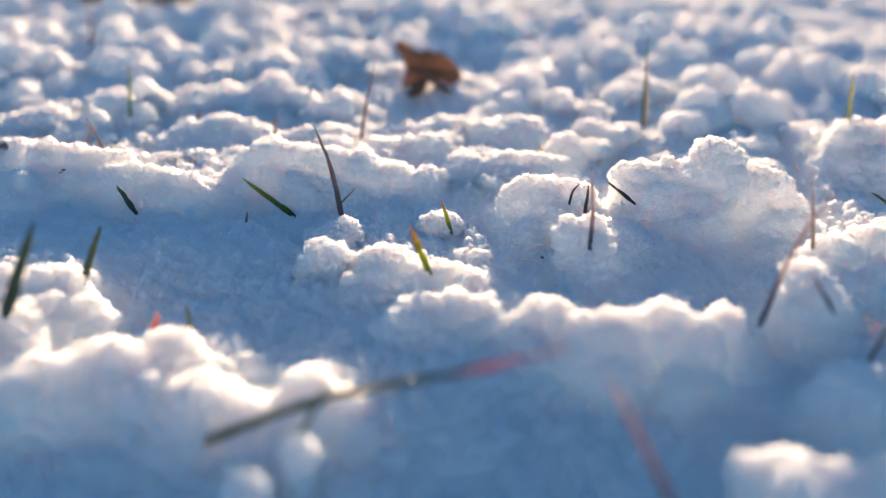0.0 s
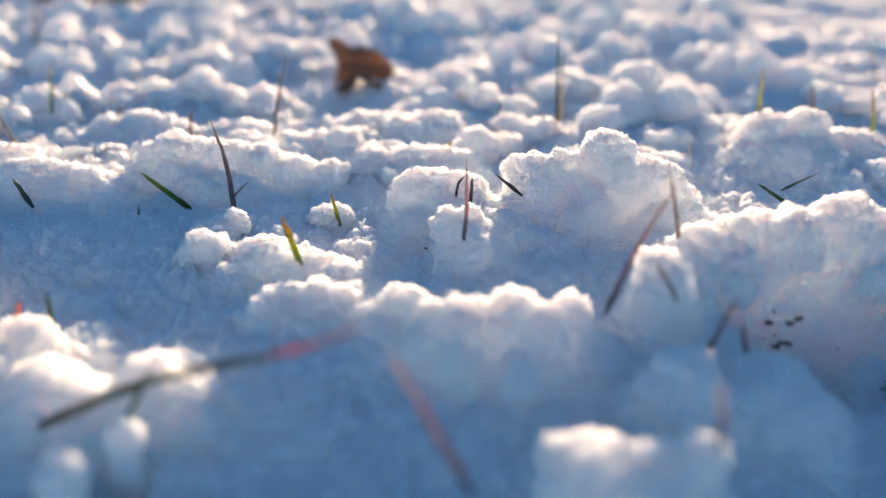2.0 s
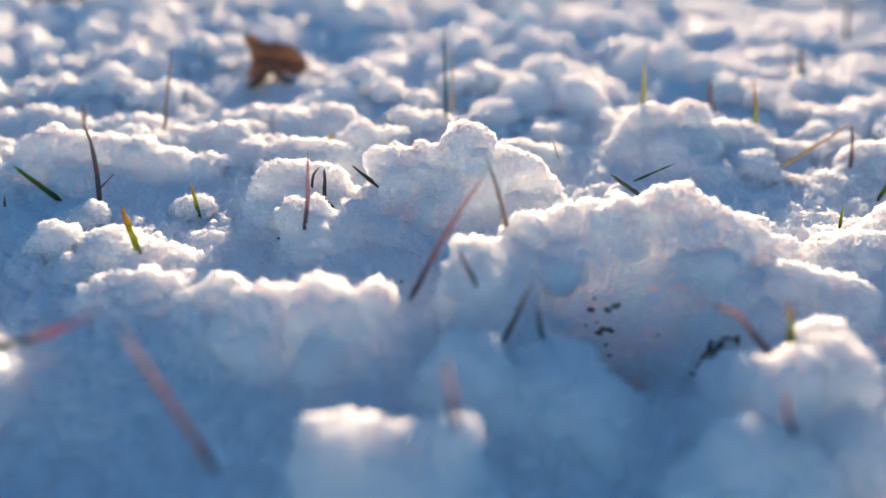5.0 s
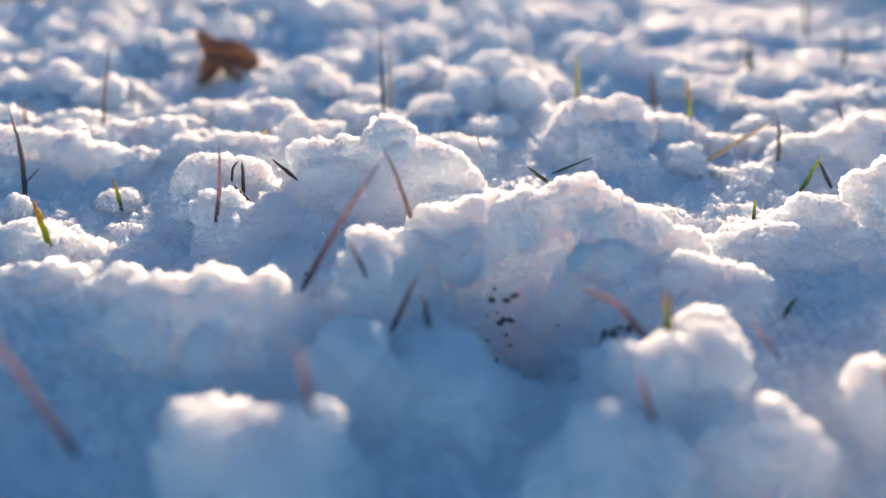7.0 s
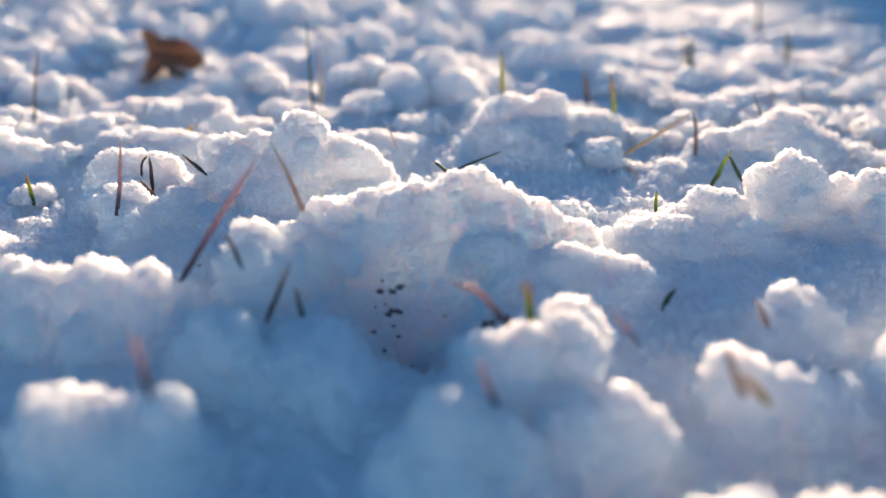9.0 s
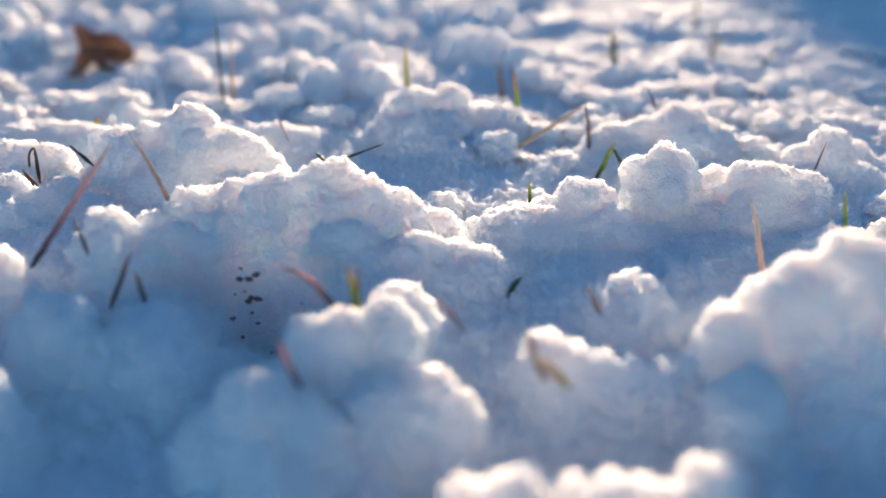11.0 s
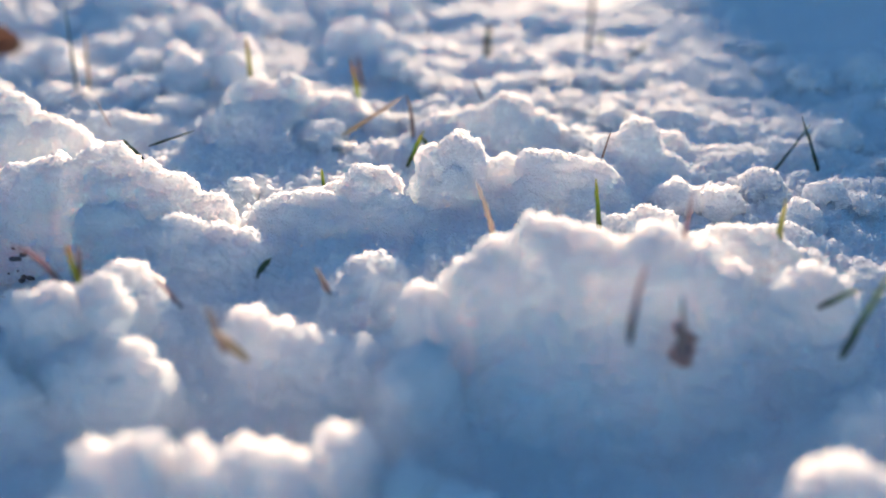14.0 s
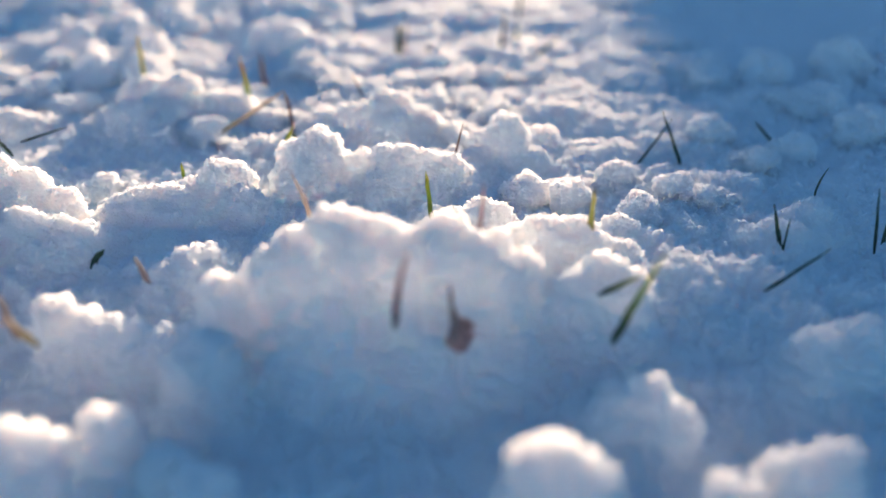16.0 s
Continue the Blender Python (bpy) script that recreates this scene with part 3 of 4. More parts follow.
heap([(-0.0068, 0.3070, -0.0126, 0.0094), (0.0079, 0.2958, -0.0124, 0.0099), (0.0213, 0.2938, -0.0133, 0.0066)])
heap([(0.0017, 0.2725, -0.0133, 0.0066), (0.0171, 0.2694, -0.0122, 0.0106), (0.0310, 0.2740, -0.0137, 0.0051)])
heap([(0.0452, 0.2600, -0.0053, 0.0078), (0.0408, 0.2600, -0.0086, 0.0056)])
heap([(0.0579, 0.2430, -0.0051, 0.0079), (0.0666, 0.2430, -0.0035, 0.0084), (0.0789, 0.2430, -0.0007, 0.0091), (0.0913, 0.2430, -0.0083, 0.0075), (0.0959, 0.2430, 0.0016, 0.0046), (0.1016, 0.2430, -0.0112, 0.0064)])
heap([(-0.1242, 0.2882, -0.0127, 0.0084), (-0.1118, 0.2742, -0.0135, 0.0054), (-0.1235, 0.2703, -0.0128, 0.0076)])
heap([(-0.0881, 0.2363, -0.0120, 0.0113), (-0.0759, 0.2421, -0.0129, 0.0080), (-0.0993, 0.2272, -0.0117, 0.0119), (-0.0614, 0.2190, -0.0126, 0.0081), (-0.0477, 0.2142, -0.0129, 0.0072), (-0.0355, 0.2178, -0.0133, 0.0058), (-0.1090, 0.2226, -0.0117, 0.0114)])
heap([(-0.1284, 0.2526, -0.0122, 0.0108), (-0.1348, 0.2410, -0.0121, 0.0104)])
heap([(-0.0302, 0.2220, -0.0105, 0.0069), (-0.0393, 0.2111, -0.0131, 0.0071), (-0.0229, 0.2220, -0.0131, 0.0049)])
snow_clump('tiny ball of snow on the snow cover', [(-0.0301, 0.1944, -0.0105, 0.0040)], 0.0015)
snow_clump('tiny ball of snow on the snow cover', [(-0.0410, 0.1795, -0.0110, 0.0052)], 0.0015)
heap([(0.1240, 0.2170, -0.0045, 0.0082), (0.1182, 0.2170, -0.0114, 0.0066), (0.1311, 0.2170, -0.0131, 0.0073)])
heap([(0.0935, 0.1780, -0.0070, 0.0108), (0.1030, 0.1780, -0.0094, 0.0099), (0.1121, 0.1780, -0.0086, 0.0082), (0.1202, 0.1780, -0.0020, 0.0050)])
heap([(0.1561, 0.2208, -0.0123, 0.0109), (0.1491, 0.2156, -0.0128, 0.0086), (0.1627, 0.2083, -0.0130, 0.0076)])
heap([(0.1525, 0.2930, 0.0006, 0.0106), (0.1695, 0.2930, 0.0019, 0.0127), (0.1842, 0.2930, 0.0062, 0.0131), (0.1988, 0.2930, 0.0085, 0.0131), (0.2118, 0.2930, 0.0035, 0.0123), (0.2240, 0.2930, -0.0013, 0.0117), (0.2350, 0.2930, -0.0052, 0.0096), (0.2437, 0.2930, -0.0062, 0.0069), (0.1404, 0.2750, -0.0011, 0.0081)])
heap([(0.1278, 0.2620, 0.0077, 0.0062), (0.1350, 0.2620, 0.0017, 0.0058)])
heap([(0.2228, 0.2680, -0.0076, 0.0076), (0.2366, 0.2680, -0.0051, 0.0084), (0.2495, 0.2680, -0.0088, 0.0084), (0.2615, 0.2680, -0.0111, 0.0069)])
heap([(0.3049, 0.3200, -0.0044, 0.0093), (0.2944, 0.3200, -0.0124, 0.0103), (0.2836, 0.3056, -0.0122, 0.0109), (0.2707, 0.2992, -0.0121, 0.0108), (0.3138, 0.3125, -0.0128, 0.0087), (0.3204, 0.3067, -0.0135, 0.0057)])
snow_clump('small round puff of crumbly snow on the lawn', [(0.2450, 0.3301, -0.0129, 0.0081), (0.2384, 0.3204, -0.0134, 0.0059)])
heap([(0.2275, 0.4450, -0.0027, 0.0126), (0.2500, 0.4450, 0.0034, 0.0083), (0.2641, 0.4450, -0.0097, 0.0121), (0.2359, 0.4197, -0.0104, 0.0172), (0.2762, 0.4450, -0.0095, 0.0096), (0.2204, 0.4321, -0.0120, 0.0118)])
snow_clump('crumbly clump of snow lit from behind', [(0.2718, 0.4069, -0.0120, 0.0118), (0.2616, 0.4111, -0.0129, 0.0085)])
snow_clump('low puffy clump of snow far back in the sun', [(0.1699, 0.5204, -0.0103, 0.0172), (0.1600, 0.5040, -0.0125, 0.0100), (0.1868, 0.5674, -0.0099, 0.0204), (0.2026, 0.5210, -0.0103, 0.0172), (0.2121, 0.5115, -0.0126, 0.0088)], 0.0020)
snow_clump('crumbly clump of snow lit from behind', [(0.0773, 0.4416, -0.0118, 0.0126), (0.0920, 0.4485, -0.0126, 0.0097)])
snow_clump('low puffy clump of snow far back in the sun', [(0.0681, 0.5639, -0.0106, 0.0166), (0.0877, 0.5335, -0.0119, 0.0112), (0.0523, 0.5469, -0.0121, 0.0108)], 0.0020)
snow_clump('low puffy clump of snow far back in the sun', [(0.1309, 0.5560, -0.0117, 0.0131), (0.1494, 0.4854, -0.0115, 0.0136), (0.1132, 0.4712, -0.0122, 0.0108), (0.0976, 0.4849, -0.0125, 0.0097)], 0.0015)
heap([(0.3645, 0.4200, -0.0008, 0.0107), (0.3766, 0.4200, -0.0087, 0.0114), (0.3526, 0.4200, -0.0093, 0.0108), (0.3356, 0.4166, -0.0124, 0.0102), (0.3830, 0.4200, -0.0108, 0.0066)])
heap([(0.3453, 0.3400, 0.0030, 0.0091), (0.3343, 0.3400, -0.0019, 0.0081), (0.3572, 0.3400, -0.0073, 0.0097)])
heap([(0.3767, 0.3330, -0.0007, 0.0094), (0.3897, 0.3330, -0.0033, 0.0085), (0.4030, 0.3330, -0.0053, 0.0085)])
heap([(0.4293, 0.3830, 0.0005, 0.0072), (0.4225, 0.3830, -0.0083, 0.0083), (0.4339, 0.3830, -0.0119, 0.0100)])
heap([(0.4057, 0.2880, -0.0093, 0.0050), (0.4170, 0.2880, -0.0047, 0.0049), (0.4232, 0.2880, -0.0072, 0.0031), (0.3938, 0.2880, -0.0082, 0.0045)])
heap([(0.3701, 0.2150, 0.0218, 0.0078), (0.3577, 0.2150, 0.0113, 0.0093), (0.3498, 0.2150, 0.0059, 0.0083), (0.3784, 0.2150, 0.0147, 0.0093), (0.3881, 0.2150, 0.0121, 0.0100), (0.4035, 0.2150, 0.0157, 0.0103), (0.4146, 0.2150, 0.0101, 0.0098), (0.4257, 0.2150, 0.0061, 0.0081), (0.3432, 0.2150, 0.0015, 0.0047), (0.3313, 0.2070, 0.0025, 0.0046), (0.3365, 0.2070, -0.0008, 0.0050), (0.3389, 0.2040, -0.0037, 0.0032)])
heap([(0.4582, 0.2200, 0.0039, 0.0058), (0.4511, 0.2200, -0.0011, 0.0063), (0.4437, 0.2200, -0.0028, 0.0052), (0.4666, 0.2200, -0.0010, 0.0044)])
heap([(0.4513, 0.2550, -0.0031, 0.0090), (0.4400, 0.2550, -0.0019, 0.0094), (0.4611, 0.2550, -0.0081, 0.0070), (0.4321, 0.2550, -0.0039, 0.0070)])
heap([(0.3349, 0.1830, -0.0068, 0.0077), (0.3295, 0.1830, -0.0088, 0.0057)])
heap([(0.2790, 0.2030, -0.0068, 0.0061), (0.2867, 0.2030, -0.0104, 0.0065), (0.2947, 0.2030, -0.0124, 0.0061), (0.3041, 0.2006, -0.0137, 0.0050), (0.3131, 0.2003, -0.0138, 0.0046)])
heap([(0.3136, 0.2500, -0.0123, 0.0074), (0.3080, 0.2409, -0.0131, 0.0072), (0.3045, 0.2341, -0.0137, 0.0047)])
heap([(0.2354, 0.2220, -0.0016, 0.0072), (0.2394, 0.2220, -0.0086, 0.0050), (0.2130, 0.2220, -0.0127, 0.0085), (0.2038, 0.2208, -0.0131, 0.0077)])
heap([(0.2339, 0.1900, -0.0119, 0.0080), (0.2439, 0.1900, -0.0116, 0.0069), (0.2525, 0.1849, -0.0137, 0.0051), (0.2272, 0.1868, -0.0133, 0.0069)])
heap([(0.1927, 0.1770, -0.0027, 0.0059), (0.2009, 0.1770, -0.0059, 0.0068), (0.2076, 0.1770, -0.0063, 0.0051), (0.1827, 0.1720, -0.0135, 0.0064), (0.2151, 0.1740, -0.0140, 0.0055), (0.1972, 0.1657, -0.0170, 0.0080)])
heap([(0.2171, 0.2030, 0.0013, 0.0068), (0.2285, 0.2120, 0.0001, 0.0067), (0.2083, 0.2030, 0.0008, 0.0049), (0.2331, 0.2050, 0.0012, 0.0055)])
heap([(0.3147, 0.1500, -0.0088, 0.0048), (0.3032, 0.1420, -0.0127, 0.0064), (0.2916, 0.1420, -0.0118, 0.0079), (0.2780, 0.1390, -0.0020, 0.0020), (0.2642, 0.1380, -0.0051, 0.0065), (0.2538, 0.1380, -0.0032, 0.0037), (0.3324, 0.1417, -0.0139, 0.0044), (0.3456, 0.1317, -0.0135, 0.0056), (0.2549, 0.1300, -0.0123, 0.0042)])
heap([(0.4322, 0.1250, -0.0012, 0.0072), (0.4380, 0.1250, -0.0014, 0.0070), (0.4296, 0.1250, -0.0066, 0.0066), (0.4420, 0.1250, -0.0078, 0.0066), (0.4372, 0.1250, -0.0099, 0.0090)])
heap([(0.4640, 0.1700, -0.0086, 0.0048), (0.4705, 0.1650, -0.0150, 0.0052), (0.4543, 0.1700, -0.0085, 0.0036)])
heap([(0.5075, 0.1400, -0.0105, 0.0055), (0.4962, 0.1400, -0.0145, 0.0060), (0.4802, 0.1327, -0.0150, 0.0060)])
snow_clump('low puffy clump of snow far back in the sun', [(0.3016, 0.5532, -0.0119, 0.0123), (0.3128, 0.5264, -0.0123, 0.0104), (0.3226, 0.4997, -0.0127, 0.0083)], 0.0020)
snow_clump('low puffy clump of snow far back in the sun', [(0.3009, 0.5392, -0.0117, 0.0119), (0.1872, 0.6565, -0.0097, 0.0177), (0.1424, 0.6562, -0.0102, 0.0159)], 0.0020)
snow_clump('small round puff of crumbly snow on the lawn', [(0.4367, 0.3268, -0.0123, 0.0100), (0.4564, 0.3238, -0.0126, 0.0090)])
snow_clump('low soft clump of snow in blue shade', [(0.4828, 0.3028, -0.0121, 0.0104), (0.5029, 0.3280, -0.0122, 0.0100), (0.5150, 0.3157, -0.0124, 0.0097), (0.4790, 0.3446, -0.0124, 0.0094)])
heap([(0.4701, 0.2776, -0.0128, 0.0080), (0.5493, 0.2920, -0.0126, 0.0092), (0.5324, 0.2803, -0.0129, 0.0076)])
snow_clump('low soft clump of snow in blue shade', [(0.5338, 0.4064, -0.0117, 0.0129), (0.5475, 0.3606, -0.0121, 0.0107), (0.5707, 0.3847, -0.0123, 0.0101)])
heap([(0.5391, 0.2047, -0.0125, 0.0090), (0.5227, 0.1981, -0.0130, 0.0071)])
snow_clump('low soft clump of snow in blue shade', [(0.6091, 0.4593, -0.0110, 0.0148), (0.6170, 0.4133, -0.0106, 0.0148), (0.5868, 0.4584, -0.0120, 0.0109)])
snow_clump('low soft clump of snow in blue shade', [(0.5984, 0.5353, -0.0104, 0.0160), (0.6530, 0.5583, -0.0100, 0.0180), (0.5599, 0.5240, -0.0114, 0.0122)])

def soil_crumb(x, y, r, z=None, flat=0.6):
    """A dark crumb of soil or rotten leaf, rough and uneven."""
    soil_crumb.made += 1
    bm = bmesh.new()
    bmesh.ops.create_icosphere(bm, subdivisions=2, radius=1.0)
    for v in bm.verts:
        k = 1 + 0.55 * noise.noise(v.co * 1.3 + Vector((soil_crumb.made * 3.7, 0, 0))) + 0.25 * noise.noise(v.co * 3.1 + Vector((0, soil_crumb.made * 2.3, 0)))
        v.co = Vector((v.co.x * 1.2, v.co.y, v.co.z * flat)) * (r * k)
    mesh = bpy.data.meshes.new("soil_crumb")
    bm.to_mesh(mesh)
    bm.free()
    mesh.polygons.foreach_set("use_smooth", [True] * len(mesh.polygons))
    mesh.materials.append(SOIL)
    ob = new("soil_crumb", mesh)
    ob.location = (x, y, ground_at(x, y) - 0.6 * r if z is None else z)
    return tagged(ob, "dark crumb of soil lying in a hollow of the snow", "soil", "soil crumbs", "thing")


soil_crumb.made = 0


# ---- the dead leaf ----
def dead_leaf(x, y, z, size, turn, lean):
    """A dry lobed leaf propped on edge, curled, with its ribs and stalk."""
    root = tagged(new("dead_leaf"), "curled brown dead leaf standing upright in the snow", "leaf", kind="thing")
    root.matrix_world = pose(x, y, z, lean, 0, turn)
    n, m = 64, 14
    verts, faces = [], []
    for i in range(n):
        a = math.tau * i / n
        edge = 0.64 + 0.03 * math.cos(9 * a) + 0.025 * math.cos(17 * a + 1)
        for deg, wide, out in ((140, 13, 0.52), (0, 26, 0.44), (303, 17, 0.40), (242, 17, 0.66), (211, 11, 0.5), (266, 9, -0.22), (85, 30, -0.06)):
            off = (math.degrees(a) - deg + 180) % 360 - 180
            edge += out * math.exp(-(off / wide) ** 2)
        for j in range(m + 1):
            s = edge * j / m
            u, v = s * math.cos(a), s * math.sin(a) * 1.45
            w = 0.22 * u * u - 0.25 * v * v + 0.1 * math.sin(4 * u + 2 * v) + 0.05 * math.sin(9 * v)
            verts.append((u * size, w * size, v * size))
    for i in range(n):
        for j in range(m):
            b, c = i * (m + 1), (i + 1) % n * (m + 1)
            faces.append((b + j, c + j, c + j + 1, b + j + 1))
    mesh = bpy.data.meshes.new("leaf_blade")
    mesh.from_pydata(verts, [], faces)
    mesh.polygons.foreach_set("use_smooth", [True] * len(faces))
    mesh.materials.append(LEAF)
    sheet = new("leaf_blade", mesh)
    sheet.parent = root
    solid = sheet.modifiers.new("thickness", "SOLIDIFY")
    solid.thickness = 0.0006
    for name, a, b, wide in (("leaf_stalk", (-0.42, 0.0, -0.75), (-0.85, -0.15, -1.05), 0.05), ("leaf_rib", (-0.42, -0.02, -0.75), (0.62, 0.04, 0.36), 0.03)):
        line = spline([Vector(a) * size, (Vector(a) + Vector(b)) * 0.5 * size + Vector((0, -0.02, 0.05)) * size, Vector(b) * size], 6)
        bm = bmesh.new()
        rings = []
        for i, p in enumerate(line):
            r = wide * size * (1 - 0.5 * i / len(line))
            rings.append([bm.verts.new(p + Vector((0, math.cos(k), math.sin(k))) * r) for k in np.linspace(0, math.tau, 7)[:-1]])
        for p, q in zip(rings, rings[1:]):
            for k in range(6):
                bm.faces.new((p[k], p[(k + 1) % 6], q[(k + 1) % 6], q[k]))
        piece = bpy.data.meshes.new(name)
        bm.to_mesh(piece)
        bm.free()
        piece.materials.append(BROWN)
        new(name, piece).parent = root
    return root


dead_leaf(0.0070, 0.588, -0.0025, 0.0215, 6, -60)


# ---- smaller clumps strewn over the lawn further back and in the shade ----
def strewn(label, count, left, right, near, far, small, large, step, seed, joined=False):
    """Low clumps scattered over a stretch; joined ones are drifts grown into the snow cover."""
    rng = np.random.default_rng(seed)
    taken = []
    tries = 0
    while len(taken) < count and tries < 9000:
        tries += 1
        x, y = rng.uniform(left, right), rng.uniform(near, far)
        size = rng.uniform(small, large)
        if any((x - u) ** 2 + (y - v) ** 2 < (0.75 * (size + w)) ** 2 for u, v, w in KEPT + taken):
            continue
        taken.append((x, y, 1.3 * size))
        lobes = [(x, y, FLOOR + size * rng.uniform(-0.2, 0.3), 0.8 * size)]
        for _ in range(rng.integers(5, 11)):
            a, d = rng.uniform(0, math.tau), size * rng.uniform(0.6, 2.4)
            lobes.append((x + d * math.cos(a), y + 0.6 * d * math.sin(a), FLOOR + size * rng.uniform(-0.2, 0.55), size * rng.uniform(0.28, 0.7)))
        if joined:
            heap(lobes)
        else:
            snow_clump(label, lobes, step)


strewn("", 62, -0.46, 0.30, 0.52, 0.98, 0.012, 0.024, 0.0022, 5, True)
strewn("low puffy clump of snow far back on the lawn", 26, -0.40, 0.32, 0.52, 0.95, 0.008, 0.016, 0.0022, 15)
strewn("", 20, 0.30, 0.90, 0.44, 0.95, 0.006, 0.012, 0.0019, 16, True)
strewn("low puffy snow clump lying in blue shade", 16, 0.48, 0.90, 0.40, 0.95, 0.006, 0.010, 0.0019, 6)
strewn("", 20, -0.22, 0.46, 0.40, 0.54, 0.006, 0.013, 0.0012, 17, True)
strewn("small crumbly clump of snow on the lawn", 30, -0.22, 0.46, 0.40, 0.54, 0.005, 0.010, 0.0012, 7)


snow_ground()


# ---- loose grains of snow on the crests ----
def snow_grains():
    at = np.concatenate(GRAINS)
    rng = np.random.default_rng(9)
    shape = np.array([(1, 0, 0), (-1, 0, 0), (0, 1, 0), (0, -1, 0), (0, 0, 1), (0, 0, -1)], float)
    tris = np.array([(0, 2, 4), (2, 1, 4), (1, 3, 4), (3, 0, 4), (2, 0, 5), (1, 2, 5), (3, 1, 5), (0, 3, 5)])
    turn = rng.normal(size=(len(at), 3, 3))
    turn, _ = np.linalg.qr(turn)
    size = rng.uniform(0.00025, 0.0007, (len(at), 1, 1))
    verts = at[:, None, :] + np.einsum("vj,njk->nvk", shape, turn) * size * rng.uniform(0.7, 1.3, (len(at), 6, 1))
    faces = tris[None] + 6 * np.arange(len(at))[:, None, None]
    ob = new("snow_grains", mesh_of("snow_grains", verts.reshape(-1, 3), faces.reshape(-1, 3), GRAIN, False))
    return tagged(ob, "loose sparkling grains of snow on the clumps", "snow grains", kind="stuff")


snow_grains()

# ---- grass and stems ----
blade('dry_stem', 'short reddish stem among snow clumps', [(0.2082, 0.1787, -0.0016), (0.2051, 0.1787, 0.0068), (0.2036, 0.1787, 0.0129)], 0.0018, PINK, 0.30)
blade('dry_stem', 'reddish dry blade leaning behind a snow clump', [(0.2517, 0.2150, -0.0017), (0.2449, 0.2170, 0.0065)], 0.0015, PINK, 0.40)
blade('grass_blade', 'short dark green grass blade leaning out of snow', [(-0.0540, 0.3660, -0.0121), (-0.0753, 0.3740, 0.0005)], 0.0027, GREEN, 0.50)
blade('dry_stem', 'thin brown dry stem standing in snow', [(-0.0310, 0.3560, -0.0080), (-0.0359, 0.3700, 0.0069), (-0.0451, 0.3850, 0.0228)], 0.0024, BROWN, 0.70)
blade('grass_blade', 'bright yellow-green grass blade with an orange tip', [(0.0075, 0.2885, -0.0085), (0.0030, 0.2950, 0.0010), (-0.0018, 0.3010, 0.0105)], 0.0028, YELLOW, 0.30, tip='orange withered tip')
blade('grass_blade', 'short dark broken blade lying on snow', [(0.0883, 0.3480, 0.0037), (0.0797, 0.3520, 0.0094)], 0.0017, UMBER, 0.50)
blade('grass_blade', 'tiny dark curved blade in snow', [(0.0637, 0.3450, 0.0033), (0.0644, 0.3450, 0.0076), (0.0671, 0.3450, 0.0110)], 0.0012, UMBER, 0.40)
blade('dry_stem', 'upright reddish dry stem in snow', [(0.0655, 0.3060, 0.0008), (0.0663, 0.3120, 0.0120), (0.0660, 0.3200, 0.0269)], 0.0018, PINK, 0.50)
blade('dry_stem', 'beige dry grass stem leaning over a snow clump', [(0.1418, 0.2900, 0.0077), (0.1372, 0.2870, 0.0241), (0.1323, 0.2830, 0.0386)], 0.0019, BEIGE, 0.60)
blade('dry_stem', 'long reddish dry stem leaning over snow', [(0.1091, 0.2460, 0.0049), (0.1196, 0.2580, 0.0209), (0.1323, 0.2660, 0.0389)], 0.0020, PINK, 0.40)
blade('dry_stem', 'short dark broken stem in snow', [(0.1271, 0.2430, 0.0112), (0.1227, 0.2480, 0.0183)], 0.0015, BROWN, 0.40)
blade('grass_blade', 'upright yellow-green grass blade behind a snow clump', [(0.2253, 0.4530, 0.0086), (0.2241, 0.4550, 0.0320)], 0.0029, PALE, 0.50)
blade('grass_blade', 'brown withered upright blade behind snow', [(0.2808, 0.5099, -0.0160), (0.2777, 0.5149, 0.0080)], 0.0037, BROWN, 0.30)
blade('grass_blade', 'upright yellow-green grass blade on snow', [(0.2860, 0.4480, -0.0118), (0.2845, 0.4490, 0.0046), (0.2815, 0.4500, 0.0215)], 0.0031, YELLOW, 0.50)
blade('dry_stem', 'tall thin brown dry stem in snow', [(-0.0281, 0.4500, -0.0085), (-0.0257, 0.4530, 0.0098), (-0.0207, 0.4560, 0.0343)], 0.0019, BROWN, 0.50)
blade('dry_stem', 'tall thin grey-green stem standing far back', [(0.1211, 0.4650, 0.0008), (0.1198, 0.4710, 0.0450)], 0.0017, DARK, 0.60)
blade('dry_stem', 'thin pale tan stem standing far back', [(0.1246, 0.4750, -0.0001), (0.1246, 0.4800, 0.0303)], 0.0020, TAN, 0.60)
blade('grass_blade', 'short dark green blade lying on snow', [(0.1990, 0.3410, 0.0026), (0.1895, 0.3480, 0.0077)], 0.0019, DARK, 0.40)
blade('dry_stem', 'thin dark stalk lying on snow', [(0.2040, 0.3520, 0.0045), (0.2196, 0.3600, 0.0083)], 0.0012, DARK, 0.50)
bent_stalk = blade('dry_stem', 'bent tan stalk arching over snow, its broken end hanging', [(0.2858, 0.4000, -0.0046), (0.3002, 0.4020, 0.0043), (0.3153, 0.4050, 0.0139)], 0.0020, TAN, 0.30)
hanging_end = blade('hanging_end', 'dark brown hanging stalk end', [(0.3184, 0.4040, -0.0075), (0.3174, 0.4050, 0.0043), (0.3150, 0.4050, 0.0139)], 0.0020, BROWN, 0.30)
hanging_end.parent = bent_stalk
del hanging_end["category"], hanging_end["group"], hanging_end["kind"]
blade('grass_blade', 'short green grass blade leaning in snow', [(0.3190, 0.3700, -0.0085), (0.3255, 0.3720, 0.0055)], 0.0026, GREEN, 0.40)
blade('grass_blade', 'short dark green blade lying against another', [(0.3302, 0.3710, -0.0066), (0.3242, 0.3720, 0.0028)], 0.0021, DARK, 0.30)
